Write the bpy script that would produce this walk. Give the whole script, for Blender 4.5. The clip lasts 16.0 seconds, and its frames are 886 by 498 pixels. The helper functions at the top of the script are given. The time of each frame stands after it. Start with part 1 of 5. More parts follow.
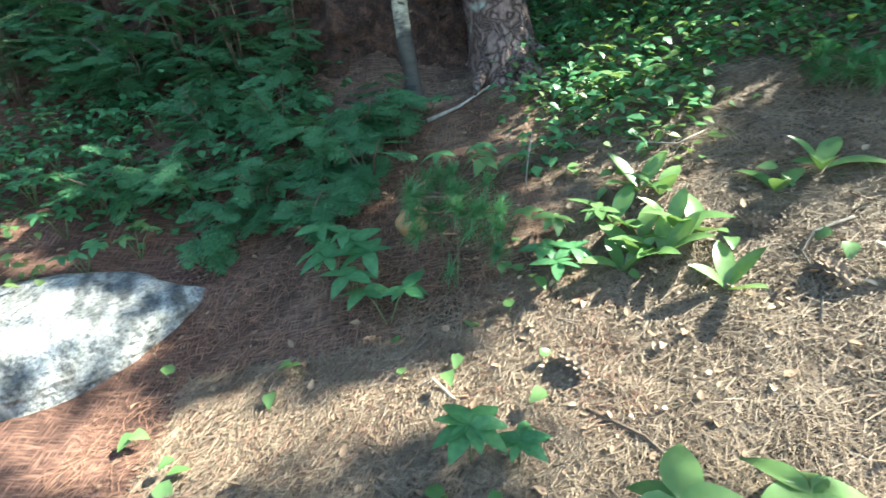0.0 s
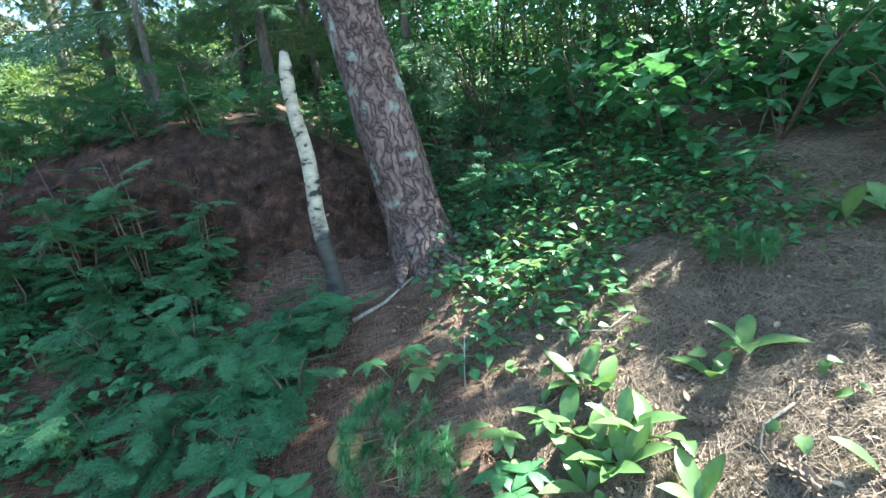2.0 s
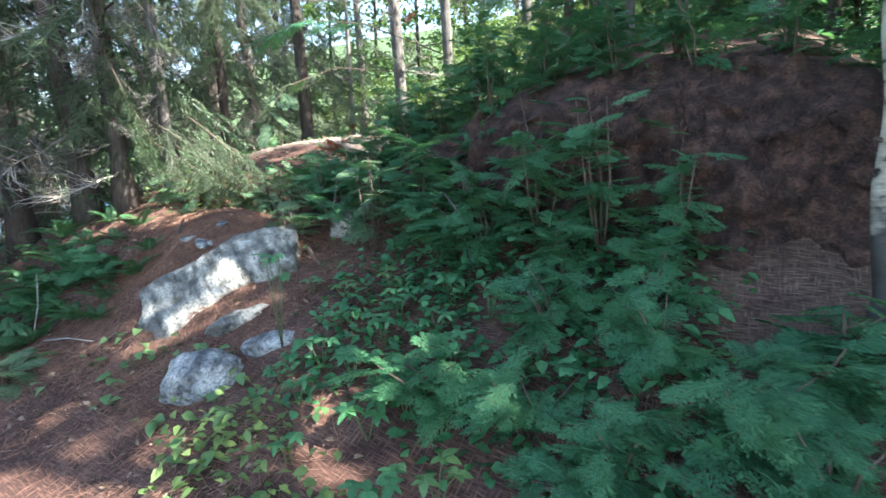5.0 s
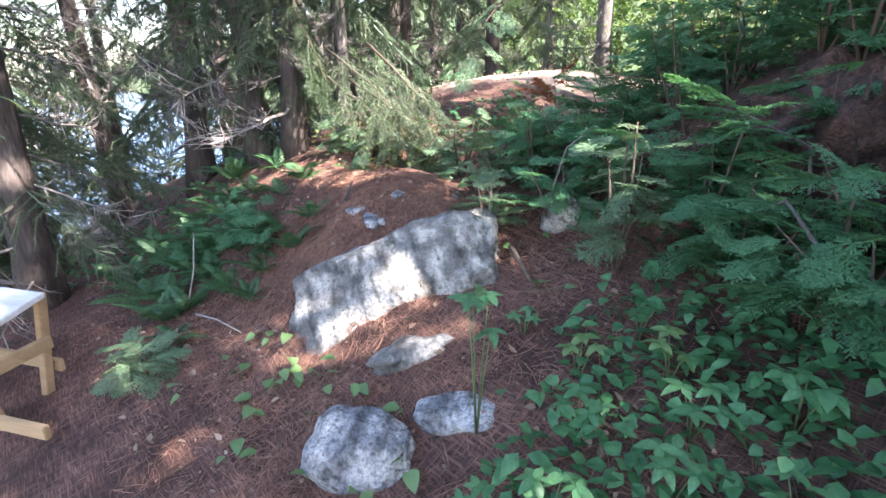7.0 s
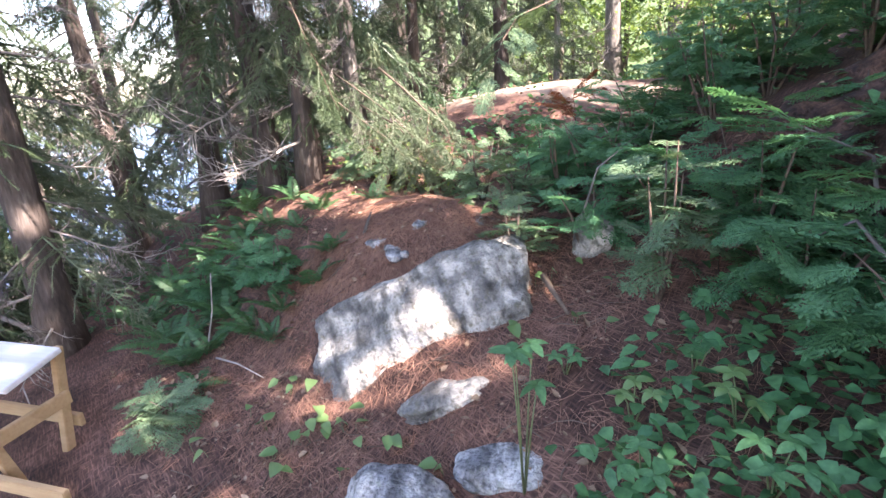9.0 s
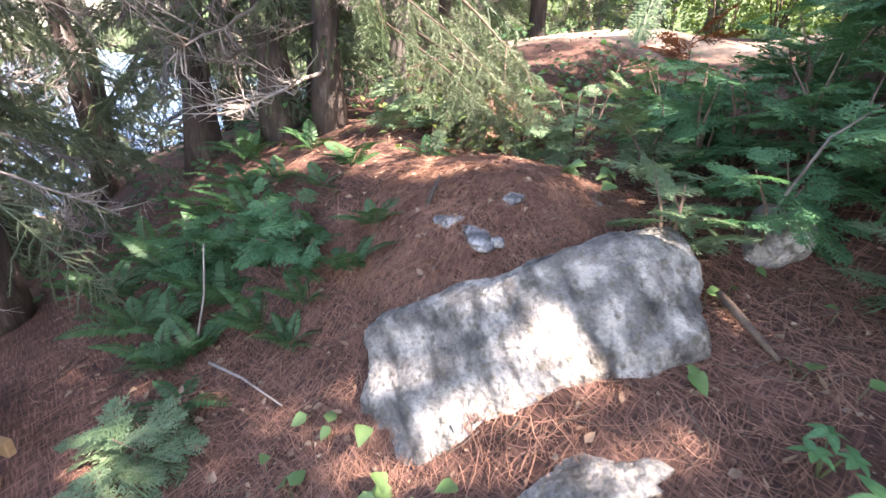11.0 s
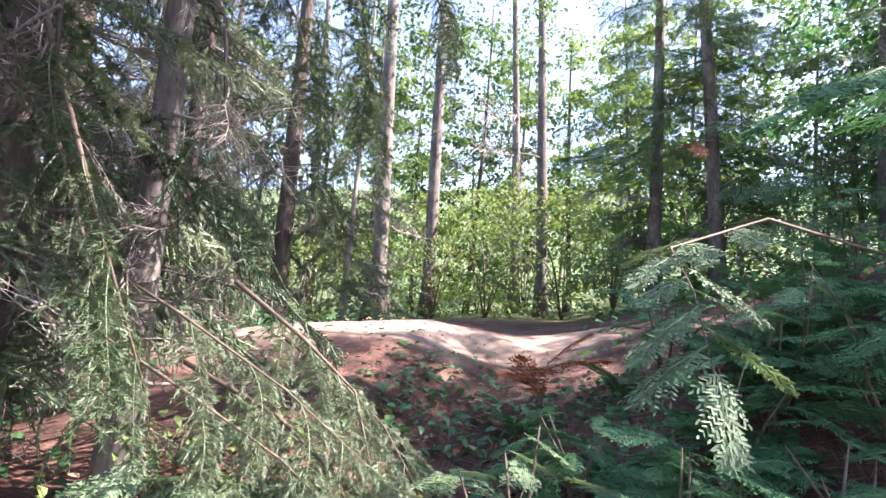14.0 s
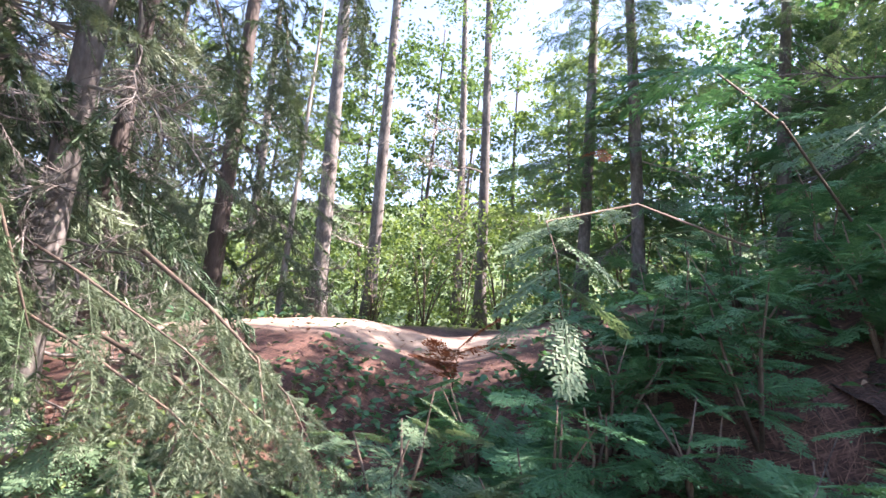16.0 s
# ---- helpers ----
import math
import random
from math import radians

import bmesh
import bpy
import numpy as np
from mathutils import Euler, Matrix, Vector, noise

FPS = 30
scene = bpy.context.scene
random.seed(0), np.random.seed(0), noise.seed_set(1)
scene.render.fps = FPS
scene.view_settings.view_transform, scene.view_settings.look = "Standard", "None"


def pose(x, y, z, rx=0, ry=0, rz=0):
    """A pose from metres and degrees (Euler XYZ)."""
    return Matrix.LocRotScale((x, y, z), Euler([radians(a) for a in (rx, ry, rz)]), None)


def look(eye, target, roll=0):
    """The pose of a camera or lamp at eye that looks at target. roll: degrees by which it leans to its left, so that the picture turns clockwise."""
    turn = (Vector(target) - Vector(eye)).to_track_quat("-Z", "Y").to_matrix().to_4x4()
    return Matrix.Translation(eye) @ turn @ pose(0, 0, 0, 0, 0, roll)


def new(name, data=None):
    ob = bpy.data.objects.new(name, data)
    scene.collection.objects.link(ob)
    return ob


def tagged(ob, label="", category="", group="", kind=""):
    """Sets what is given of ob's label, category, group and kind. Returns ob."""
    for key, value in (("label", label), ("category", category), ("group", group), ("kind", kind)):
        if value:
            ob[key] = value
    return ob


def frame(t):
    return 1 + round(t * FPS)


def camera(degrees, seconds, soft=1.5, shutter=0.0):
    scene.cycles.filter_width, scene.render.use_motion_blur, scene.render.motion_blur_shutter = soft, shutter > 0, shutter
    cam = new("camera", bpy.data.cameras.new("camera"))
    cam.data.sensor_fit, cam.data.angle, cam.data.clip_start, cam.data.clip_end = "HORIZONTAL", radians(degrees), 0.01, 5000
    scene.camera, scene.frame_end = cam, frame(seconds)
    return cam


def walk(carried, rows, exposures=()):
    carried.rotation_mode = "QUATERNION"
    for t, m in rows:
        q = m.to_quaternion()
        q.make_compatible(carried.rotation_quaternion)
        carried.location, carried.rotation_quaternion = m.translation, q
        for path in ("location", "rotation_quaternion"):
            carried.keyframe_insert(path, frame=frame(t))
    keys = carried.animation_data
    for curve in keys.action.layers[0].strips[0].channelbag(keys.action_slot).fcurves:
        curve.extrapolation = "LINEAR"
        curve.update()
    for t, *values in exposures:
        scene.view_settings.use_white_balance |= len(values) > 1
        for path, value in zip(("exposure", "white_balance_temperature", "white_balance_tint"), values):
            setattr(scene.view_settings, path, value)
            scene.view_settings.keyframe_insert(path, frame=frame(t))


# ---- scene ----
cam = camera(83.5, 16.0, 1.5, 0.12)
PATH = [
    (0, (0.01, -0.014, 1.491), (0.008, 1.766, 0.579), -2.9),
    (0.5, (0.286, 0.041, 1.585), (0.593, 1.842, 0.771), -7.5),
    (1, (0.263, 0.095, 1.602), (0.728, 1.89, 0.853), -8.6),
    (1.5, (0.06, 0.201, 1.68), (0.337, 2.098, 1.11), -6.4),
    (2, (0.028, 0.194, 1.73), (0.368, 2.127, 1.343), -6.3),
    (2.5, (0.106, 0.135, 1.679), (0.911, 1.927, 1.302), -7.2),
    (3, (0.142, 0.038, 1.658), (0.934, 1.818, 1.208), -9.7),
    (3.5, (0.051, 0.006, 1.603), (0.248, 1.908, 1.016), -8.4),
    (4, (-0.114, 0.239, 1.588), (-0.26, 2.13, 0.954), -3.9),
    (4.5, (-0.35, 0.548, 1.657), (-0.813, 2.413, 1.101), -1.1),
    (5, (-0.639, 0.919, 1.68), (-1.674, 2.574, 1.245), -2.0),
    (5.2, (-0.744, 1.008, 1.663), (-1.885, 2.563, 1.134), -1.5),
    (7.3, (-1.859, 1.66, 1.801), (-3.302, 2.867, 1.124), -0.2),
    (7.5, (-1.903, 1.671, 1.821), (-3.289, 2.941, 1.14), 0.3),
    (8, (-1.936, 1.627, 1.857), (-3.278, 2.969, 1.227), -0.3),
    (8.5, (-1.924, 1.614, 1.871), (-3.374, 2.854, 1.269), -2.9),
    (8.7, (-1.91, 1.644, 1.856), (-3.402, 2.824, 1.238), -3.9),
    (10.8, (-2.639, 1.75, 1.689), (-3.977, 3.013, 0.905), 0.7),
    (11, (-2.832, 1.807, 1.664), (-4.22, 3.014, 0.877), 1.3),
    (11.5, (-3.15, 1.962, 1.623), (-4.416, 3.368, 0.973), -1.6),
    (12, (-3.523, 2.128, 1.536), (-4.279, 3.893, 0.975), 2.4),
    (12.5, (-3.891, 2.179, 1.527), (-4.626, 3.994, 1.118), 5.7),
    (13, (-3.989, 2.235, 1.758), (-4.73, 4.092, 1.824), 3.5),
    (13.5, (-3.989, 2.292, 1.836), (-4.631, 4.178, 2.016), 2.7),
    (14, (-4.003, 2.33, 1.935), (-4.573, 4.236, 2.144), 4.2),
    (14.5, (-4.01, 2.326, 1.964), (-4.536, 4.24, 2.206), 5.7),
    (15, (-4.011, 2.313, 1.96), (-4.529, 4.228, 2.211), 5.9),
    (15.5, (-3.971, 2.318, 1.941), (-4.455, 4.241, 2.197), 4.8),
    (16, (-3.814, 2.28, 1.794), (-4.196, 4.221, 2.09), 5.2),
]
EXPOSURE = [  # seconds, stops, kelvin, tint
    (0, 2.38, 6550, -5), (1, 2.55, 6250, -3), (2, 2.65, 6150, -2), (2.5, 2.85, 6150, 12), (3, 2.9, 6150, 15), (4, 2.7, 6250, 6), (5, 2.5, 6350, 6),
    (8, 2.88, 6750, 26), (11, 2.85, 7350, 26), (12, 3.0, 7300, 24), (12.5, 2.9, 6900, 17), (14, 2.47, 6700, 28), (16, 2.47, 6700, 28),
]
walk(cam, [(t, look(eye, target, roll)) for t, eye, target, roll in PATH], EXPOSURE)

# ---- world and sun ----
SUN = Vector((0.78, 0.2, 0.8)).normalized()
world = bpy.data.worlds.new("world")
scene.world = world
world.use_nodes = True
wn, wl = world.node_tree.nodes, world.node_tree.links
sky = wn.new("ShaderNodeTexSky")
sky.sky_type, sky.sun_disc = "NISHITA", False
sky.sun_elevation, sky.sun_rotation = math.asin(SUN.z), math.atan2(SUN.x, SUN.y)
wl.new(sky.outputs[0], wn["Background"].inputs[0])
wn["Background"].inputs[1].default_value = 0.128
sun_data = bpy.data.lights.new("sun", "SUN")
sun_data.energy, sun_data.angle, sun_data.color = 5.0, radians(0.55), (1.0, 0.955, 0.885)
sun = new("sun", sun_data)
sun.matrix_world = look(SUN * 40, (0, 0, 0))

# ---- materials ----


def tree_of(name):
    m = bpy.data.materials.new(name)
    m.use_nodes = True
    return m, m.node_tree.nodes, m.node_tree.links, m.node_tree.nodes["Principled BSDF"]


def ramp(nodes, stops):
    r = nodes.new("ShaderNodeValToRGB")
    while len(r.color_ramp.elements) < len(stops):
        r.color_ramp.elements.new(0.5)
    for e, (p, c) in zip(r.color_ramp.elements, stops):
        e.position, e.color = p, (*c, 1)
    return r


def noise_node(nodes, links, coord, scale, detail=4.0, stretch=(1, 1, 1), turn=0.0):
    mp = nodes.new("ShaderNodeMapping")
    mp.inputs["Scale"].default_value = stretch
    mp.inputs["Rotation"].default_value = (0, 0, turn)
    links.new(coord, mp.inputs[0])
    n = nodes.new("ShaderNodeTexNoise")
    n.inputs["Scale"].default_value, n.inputs["Detail"].default_value = scale, detail
    links.new(mp.outputs[0], n.inputs[0])
    return n


def mixed(nodes, links, a, b, fac, kind="MIX"):
    m = nodes.new("ShaderNodeMix")
    m.data_type, m.blend_type = "RGBA", kind
    for s, v in ((m.inputs[6], a), (m.inputs[7], b), (m.inputs[0], fac)):
        if isinstance(v, (int, float)):
            s.default_value = v
        elif isinstance(v, tuple):
            s.default_value = (*v, 1)
        else:
            links.new(v, s)
    return m.outputs[2]


def bumped(nodes, links, bsdf, height, strength, distance):
    b = nodes.new("ShaderNodeBump")
    b.inputs["Strength"].default_value, b.inputs["Distance"].default_value = strength, distance
    links.new(height, b.inputs["Height"])
    links.new(b.outputs[0], bsdf.inputs["Normal"])


def leaf_material(name, dark, light, rough=0.45, glow=0.35, veins=60.0):
    """A leaf: varied from piece to piece, mottled, and letting some light through."""
    m, n, l, p = tree_of(name)
    info, geo, tc = n.new("ShaderNodeObjectInfo"), n.new("ShaderNodeNewGeometry"), n.new("ShaderNodeTexCoord")
    add = n.new("ShaderNodeMath")
    add.operation = "ADD"
    l.new(info.outputs["Random"], add.inputs[0])
    l.new(geo.outputs["Random Per Island"], add.inputs[1])
    half = n.new("ShaderNodeMath")
    half.operation = "MULTIPLY"
    half.inputs[1].default_value = 0.5
    l.new(add.outputs[0], half.inputs[0])
    tone = ramp(n, [(0.1, dark), (0.9, light)])
    l.new(half.outputs[0], tone.inputs[0])
    spots = noise_node(n, l, tc.outputs["Object"], veins, 3)
    shade = ramp(n, [(0.3, (0.62, 0.66, 0.6)), (0.7, (1.15, 1.12, 1.0))])
    l.new(spots.outputs[0], shade.inputs[0])
    colour = mixed(n, l, tone.outputs[0], shade.outputs[0], 1.0, "MULTIPLY")
    l.new(colour, p.inputs["Base Color"])
    p.inputs["Roughness"].default_value = rough
    thin = n.new("ShaderNodeBsdfTranslucent")
    l.new(mixed(n, l, colour, (1.0, 0.95, 0.6), 0.9, "MULTIPLY"), thin.inputs[0])
    mx = n.new("ShaderNodeMixShader")
    mx.inputs[0].default_value = glow
    l.new(p.outputs[0], mx.inputs[1])
    l.new(thin.outputs[0], mx.inputs[2])
    l.new(mx.outputs[0], n["Material Output"].inputs[0])
    bumped(n, l, p, spots.outputs[0], 0.25, 0.003)
    return m


def plain_material(name, stops, scale, rough=0.8, bump=0.4, depth=0.01, stretch=(1, 1, 1), fine=8.0, vary=0.3):
    """Bark, wood, litter and the like: two scales of noise through a colour ramp, with relief."""
    m, n, l, p = tree_of(name)
    tc, info, geo = n.new("ShaderNodeTexCoord"), n.new("ShaderNodeObjectInfo"), n.new("ShaderNodeNewGeometry")
    a = noise_node(n, l, tc.outputs["Object"], scale, 5, stretch)
    b = noise_node(n, l, tc.outputs["Object"], scale * fine, 3, stretch)
    mx = n.new("ShaderNodeMath")
    mx.operation = "MULTIPLY_ADD"
    mx.inputs[1].default_value = 0.4
    l.new(b.outputs[0], mx.inputs[0])
    sc = n.new("ShaderNodeMath")
    sc.operation = "MULTIPLY"
    sc.inputs[1].default_value = 0.6
    l.new(a.outputs[0], sc.inputs[0])
    l.new(sc.outputs[0], mx.inputs[2])
    r = ramp(n, stops)
    l.new(mx.outputs[0], r.inputs[0])
    add = n.new("ShaderNodeMath")
    add.operation = "ADD"
    l.new(info.outputs["Random"], add.inputs[0])
    l.new(geo.outputs["Random Per Island"], add.inputs[1])
    tint = ramp(n, [(0.0, (1 - vary,) * 3), (1.0, (1 + vary, 1 + vary * 0.9, 1 + vary * 0.8))])
    half = n.new("ShaderNodeMath")
    half.operation = "MULTIPLY"
    half.inputs[1].default_value = 0.5
    l.new(add.outputs[0], half.inputs[0])
    l.new(half.outputs[0], tint.inputs[0])
    l.new(mixed(n, l, r.outputs[0], tint.outputs[0], 1.0, "MULTIPLY"), p.inputs["Base Color"])
    p.inputs["Roughness"].default_value = rough
    bumped(n, l, p, mx.outputs[0], bump, depth)
    return m


def ground_material():
    m, n, l, p = tree_of("needle_litter_soil")
    tc = n.new("ShaderNodeTexCoord")
    o = tc.outputs["Object"]
    f1 = noise_node(n, l, o, 14, 4, (1, 9, 1), 0.4)
    f2 = noise_node(n, l, o, 14, 4, (9, 1, 1), 0.9)
    f3 = noise_node(n, l, o, 14, 4, (1, 9, 1), -0.7)
    mxa = n.new("ShaderNodeMath")
    mxa.operation = "MAXIMUM"
    l.new(f1.outputs[0], mxa.inputs[0])
    l.new(f2.outputs[0], mxa.inputs[1])
    mxb = n.new("ShaderNodeMath")
    mxb.operation = "MAXIMUM"
    l.new(mxa.outputs[0], mxb.inputs[0])
    l.new(f3.outputs[0], mxb.inputs[1])
    tan = ramp(n, [(0.42, (0.034, 0.019, 0.013)), (0.55, (0.15, 0.1, 0.07)), (0.7, (0.36, 0.265, 0.19))])
    red = ramp(n, [(0.42, (0.028, 0.014, 0.011)), (0.56, (0.12, 0.058, 0.042)), (0.72, (0.3, 0.16, 0.115))])
    for r in (tan, red):
        l.new(mxb.outputs[0], r.inputs[0])
    # redder needles gather round the boulder, paler ones lie on the open slope; the red also paints the slope's shaded
    # side darker
    sep = n.new("ShaderNodeSeparateXYZ")
    l.new(o, sep.inputs[0])
    wob = noise_node(n, l, o, 1.3, 3)
    pos = n.new("ShaderNodeMath")
    pos.operation = "MULTIPLY_ADD"
    pos.inputs[1].default_value = 1.6
    l.new(wob.outputs[0], pos.inputs[0])
    l.new(sep.outputs[0], pos.inputs[2])
    side = n.new("ShaderNodeMapRange")
    for i, v in ((1, -0.3), (2, 1.35), (3, 1.0), (4, 0.0)):
        side.inputs[i].default_value = v
    l.new(pos.outputs[0], side.inputs[0])
    base = mixed(n, l, tan.outputs[0], red.outputs[0], side.outputs[0])
    patch = noise_node(n, l, o, 3.2, 5)
    soil = ramp(n, [(0.36, (0.32, 0.27, 0.25)), (0.6, (1.0, 1.0, 1.0))])
    l.new(patch.outputs[0], soil.inputs[0])
    far = n.new("ShaderNodeMapRange")
    for i, v in ((1, 8.5), (2, 12.0), (3, 0.0), (4, 0.85)):
        far.inputs[i].default_value = v
    l.new(sep.outputs[1], far.inputs[0])
    herb = ramp(n, [(0.35, (0.03, 0.06, 0.02)), (0.65, (0.1, 0.19, 0.05))])
    l.new(noise_node(n, l, o, 2.1, 6).outputs[0], herb.inputs[0])
    base = mixed(n, l, mixed(n, l, base, soil.outputs[0], 0.8, "MULTIPLY"), herb.outputs[0], far.outputs[0])
    # a trodden path of pale dry earth runs along the crest
    across = n.new("ShaderNodeVectorMath")
    across.operation = "DOT_PRODUCT"
    across.inputs[1].default_value = (-0.414, 0.91, 0)
    l.new(o, across.inputs[0])
    wander = n.new("ShaderNodeMath")
    wander.operation = "MULTIPLY_ADD"
    wander.inputs[1].default_value = 0.7
    l.new(wob.outputs[0], wander.inputs[0])
    l.new(across.outputs["Value"], wander.inputs[2])
    off = n.new("ShaderNodeMath")
    off.operation = "SUBTRACT"
    off.inputs[1].default_value = 8.0
    l.new(wander.outputs[0], off.inputs[0])
    size = n.new("ShaderNodeMath")
    size.operation = "ABSOLUTE"
    l.new(off.outputs[0], size.inputs[0])
    trod = n.new("ShaderNodeMapRange")
    for i, v in ((1, 0.12), (2, 0.6), (3, 0.8), (4, 0.0)):
        trod.inputs[i].default_value = v
    l.new(size.outputs[0], trod.inputs[0])
    west = n.new("ShaderNodeMapRange")
    for i, v in ((1, -4.2), (2, -3.4), (3, 1.0), (4, 0.0)):
        west.inputs[i].default_value = v
    l.new(sep.outputs[0], west.inputs[0])
    both = n.new("ShaderNodeMath")
    both.operation = "MULTIPLY"
    l.new(trod.outputs[0], both.inputs[0])
    l.new(west.outputs[0], both.inputs[1])
    dust = ramp(n, [(0.3, (0.24, 0.17, 0.125)), (0.7, (0.46, 0.37, 0.29))])
    l.new(noise_node(n, l, o, 9, 6).outputs[0], dust.inputs[0])
    base = mixed(n, l, base, dust.outputs[0], both.outputs[0])
    l.new(base, p.inputs["Base Color"])
    p.inputs["Roughness"].default_value = 0.9
    bumped(n, l, p, mxb.outputs[0], 0.6, 0.006)
    return m


def rock_material(name, dark, mid, light, moss, speckle, size):
    m, n, l, p = tree_of(name)
    tc = n.new("ShaderNodeTexCoord")
    o = tc.outputs["Object"]
    big = noise_node(n, l, o, 8, 10)
    grain = noise_node(n, l, o, size, 5)
    tone = ramp(n, [(0.4, dark), (0.49, mid), (0.57, light)])
    l.new(big.outputs[0], tone.inputs[0])
    speck = ramp(n, [(0.36, (0.35, 0.35, 0.36)), (0.5, (0.95, 0.95, 0.95)), (0.75, (1.2, 1.18, 1.14))])
    l.new(grain.outputs[0], speck.inputs[0])
    base = mixed(n, l, tone.outputs[0], speck.outputs[0], speckle, "MULTIPLY")
    lichen = noise_node(n, l, o, 34, 9)
    where = ramp(n, [(0.54, (0, 0, 0)), (0.68, (0.8, 0.8, 0.8))])
    l.new(lichen.outputs[0], where.inputs[0])
    base = mixed(n, l, base, moss, where.outputs[0])
    fleck = noise_node(n, l, o, 120, 7)
    flecks = ramp(n, [(0.38, (0.12, 0.12, 0.12)), (0.45, (1, 1, 1))])
    l.new(fleck.outputs[0], flecks.inputs[0])
    base = mixed(n, l, base, flecks.outputs[0], speckle * 0.5, "MULTIPLY")
    streak = noise_node(n, l, o, 15, 9, (1, 0.3, 0.6))
    dirt = ramp(n, [(0.36, (0.14, 0.14, 0.145)), (0.54, (1, 1, 1))])
    l.new(streak.outputs[0], dirt.inputs[0])
    l.new(mixed(n, l, base, dirt.outputs[0], 0.75, "MULTIPLY"), p.inputs["Base Color"])
    p.inputs["Roughness"].default_value = 0.85
    fine = noise_node(n, l, o, 40, 8)
    add = n.new("ShaderNodeMath")
    l.new(lichen.outputs[0], add.inputs[0])
    l.new(fine.outputs[0], add.inputs[1])
    bumped(n, l, p, add.outputs[0], 1.0, 0.02)
    return m


def birch_material():
    m, n, l, p = tree_of("birch_bark")
    tc = n.new("ShaderNodeTexCoord")
    o = tc.outputs["Object"]
    marks = noise_node(n, l, o, 9, 4, (1, 1, 2.2))
    r = ramp(n, [(0.38, (0.03, 0.028, 0.026)), (0.44, (0.42, 0.37, 0.29)), (0.62, (0.64, 0.57, 0.45))])
    l.new(marks.outputs[0], r.inputs[0])
    fine = noise_node(n, l, o, 60, 3, (0.4, 0.4, 4))
    f = ramp(n, [(0.35, (0.6, 0.58, 0.55)), (0.6, (1, 1, 1))])
    l.new(fine.outputs[0], f.inputs[0])
    base = mixed(n, l, r.outputs[0], f.outputs[0], 0.7, "MULTIPLY")
    # the stem is darker at its foot, up to an uneven edge
    sep = n.new("ShaderNodeSeparateXYZ")
    l.new(o, sep.inputs[0])
    wob = n.new("ShaderNodeMath")
    wob.operation = "MULTIPLY_ADD"
    wob.inputs[1].default_value = 0.5
    l.new(marks.outputs[0], wob.inputs[0])
    l.new(sep.outputs[2], wob.inputs[2])
    foot = n.new("ShaderNodeMapRange")
    for i, v in ((1, 0.62), (2, 0.8), (3, 0.92), (4, 0.0)):
        foot.inputs[i].default_value = v
    l.new(wob.outputs[0], foot.inputs[0])
    l.new(mixed(n, l, base, (0.03, 0.028, 0.03), foot.outputs[0]), p.inputs["Base Color"])
    p.inputs["Roughness"].default_value = 0.7
    bumped(n, l, p, marks.outputs[0], 0.5, 0.006)
    return m


def pine_bark_material():
    m, n, l, p = tree_of("pine_bark")
    tc = n.new("ShaderNodeTexCoord")
    o = tc.outputs["Object"]
    v = n.new("ShaderNodeTexVoronoi")
    v.feature = "DISTANCE_TO_EDGE"
    v.inputs["Scale"].default_value = 17
    wob = noise_node(n, l, o, 6, 3)
    mp = n.new("ShaderNodeMapping")
    mp.inputs["Scale"].default_value = (1, 1, 0.15)
    l.new(mixed(n, l, o, wob.outputs[1], 0.3, "ADD"), mp.inputs[0])
    l.new(mp.outputs[0], v.inputs["Vector"])
    crack = ramp(n, [(0.0, (0.045, 0.03, 0.027)), (0.06, (0.16, 0.11, 0.1)), (0.3, (0.27, 0.19, 0.175))])
    l.new(v.outputs["Distance"], crack.inputs[0])
    flake = noise_node(n, l, o, 45, 4, (1, 1, 0.4))
    f = ramp(n, [(0.35, (0.6, 0.56, 0.55)), (0.65, (1.15, 1.12, 1.12))])
    l.new(flake.outputs[0], f.inputs[0])
    base = mixed(n, l, crack.outputs[0], f.outputs[0], 0.9, "MULTIPLY")
    lich = noise_node(n, l, o, 5, 6)
    where = ramp(n, [(0.6, (0, 0, 0)), (0.67, (1, 1, 1))])
    l.new(lich.outputs[0], where.inputs[0])
    l.new(mixed(n, l, base, (0.33, 0.37, 0.32), where.outputs[0]), p.inputs["Base Color"])
    p.inputs["Roughness"].default_value = 0.9
    hm = n.new("ShaderNodeMath")
    hm.operation = "MINIMUM"
    hm.inputs[1].default_value = 0.16
    l.new(v.outputs["Distance"], hm.inputs[0])
    bumped(n, l, p, hm.outputs[0], 0.8, 0.09)
    return m


GROUND = ground_material()
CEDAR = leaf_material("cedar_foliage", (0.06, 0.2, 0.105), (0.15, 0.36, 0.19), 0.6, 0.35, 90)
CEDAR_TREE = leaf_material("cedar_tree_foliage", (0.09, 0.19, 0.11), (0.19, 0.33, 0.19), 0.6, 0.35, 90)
# paler copy of the cedar green, with sunlight put into the colour
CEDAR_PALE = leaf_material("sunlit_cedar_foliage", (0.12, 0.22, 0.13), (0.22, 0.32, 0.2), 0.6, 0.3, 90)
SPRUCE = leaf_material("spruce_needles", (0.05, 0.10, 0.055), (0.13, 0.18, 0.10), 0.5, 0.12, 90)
# paler needle copy: lichen grey, plus sunlight put into the colour
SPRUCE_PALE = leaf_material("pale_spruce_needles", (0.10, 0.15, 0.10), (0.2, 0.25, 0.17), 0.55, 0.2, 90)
PINE = leaf_material("pine_seedling_needles", (0.08, 0.24, 0.12), (0.15, 0.36, 0.18), 0.5, 0.3, 60)
BROAD = leaf_material("broad_leaf", (0.06, 0.21, 0.095), (0.16, 0.38, 0.18), 0.42, 0.35, 40)
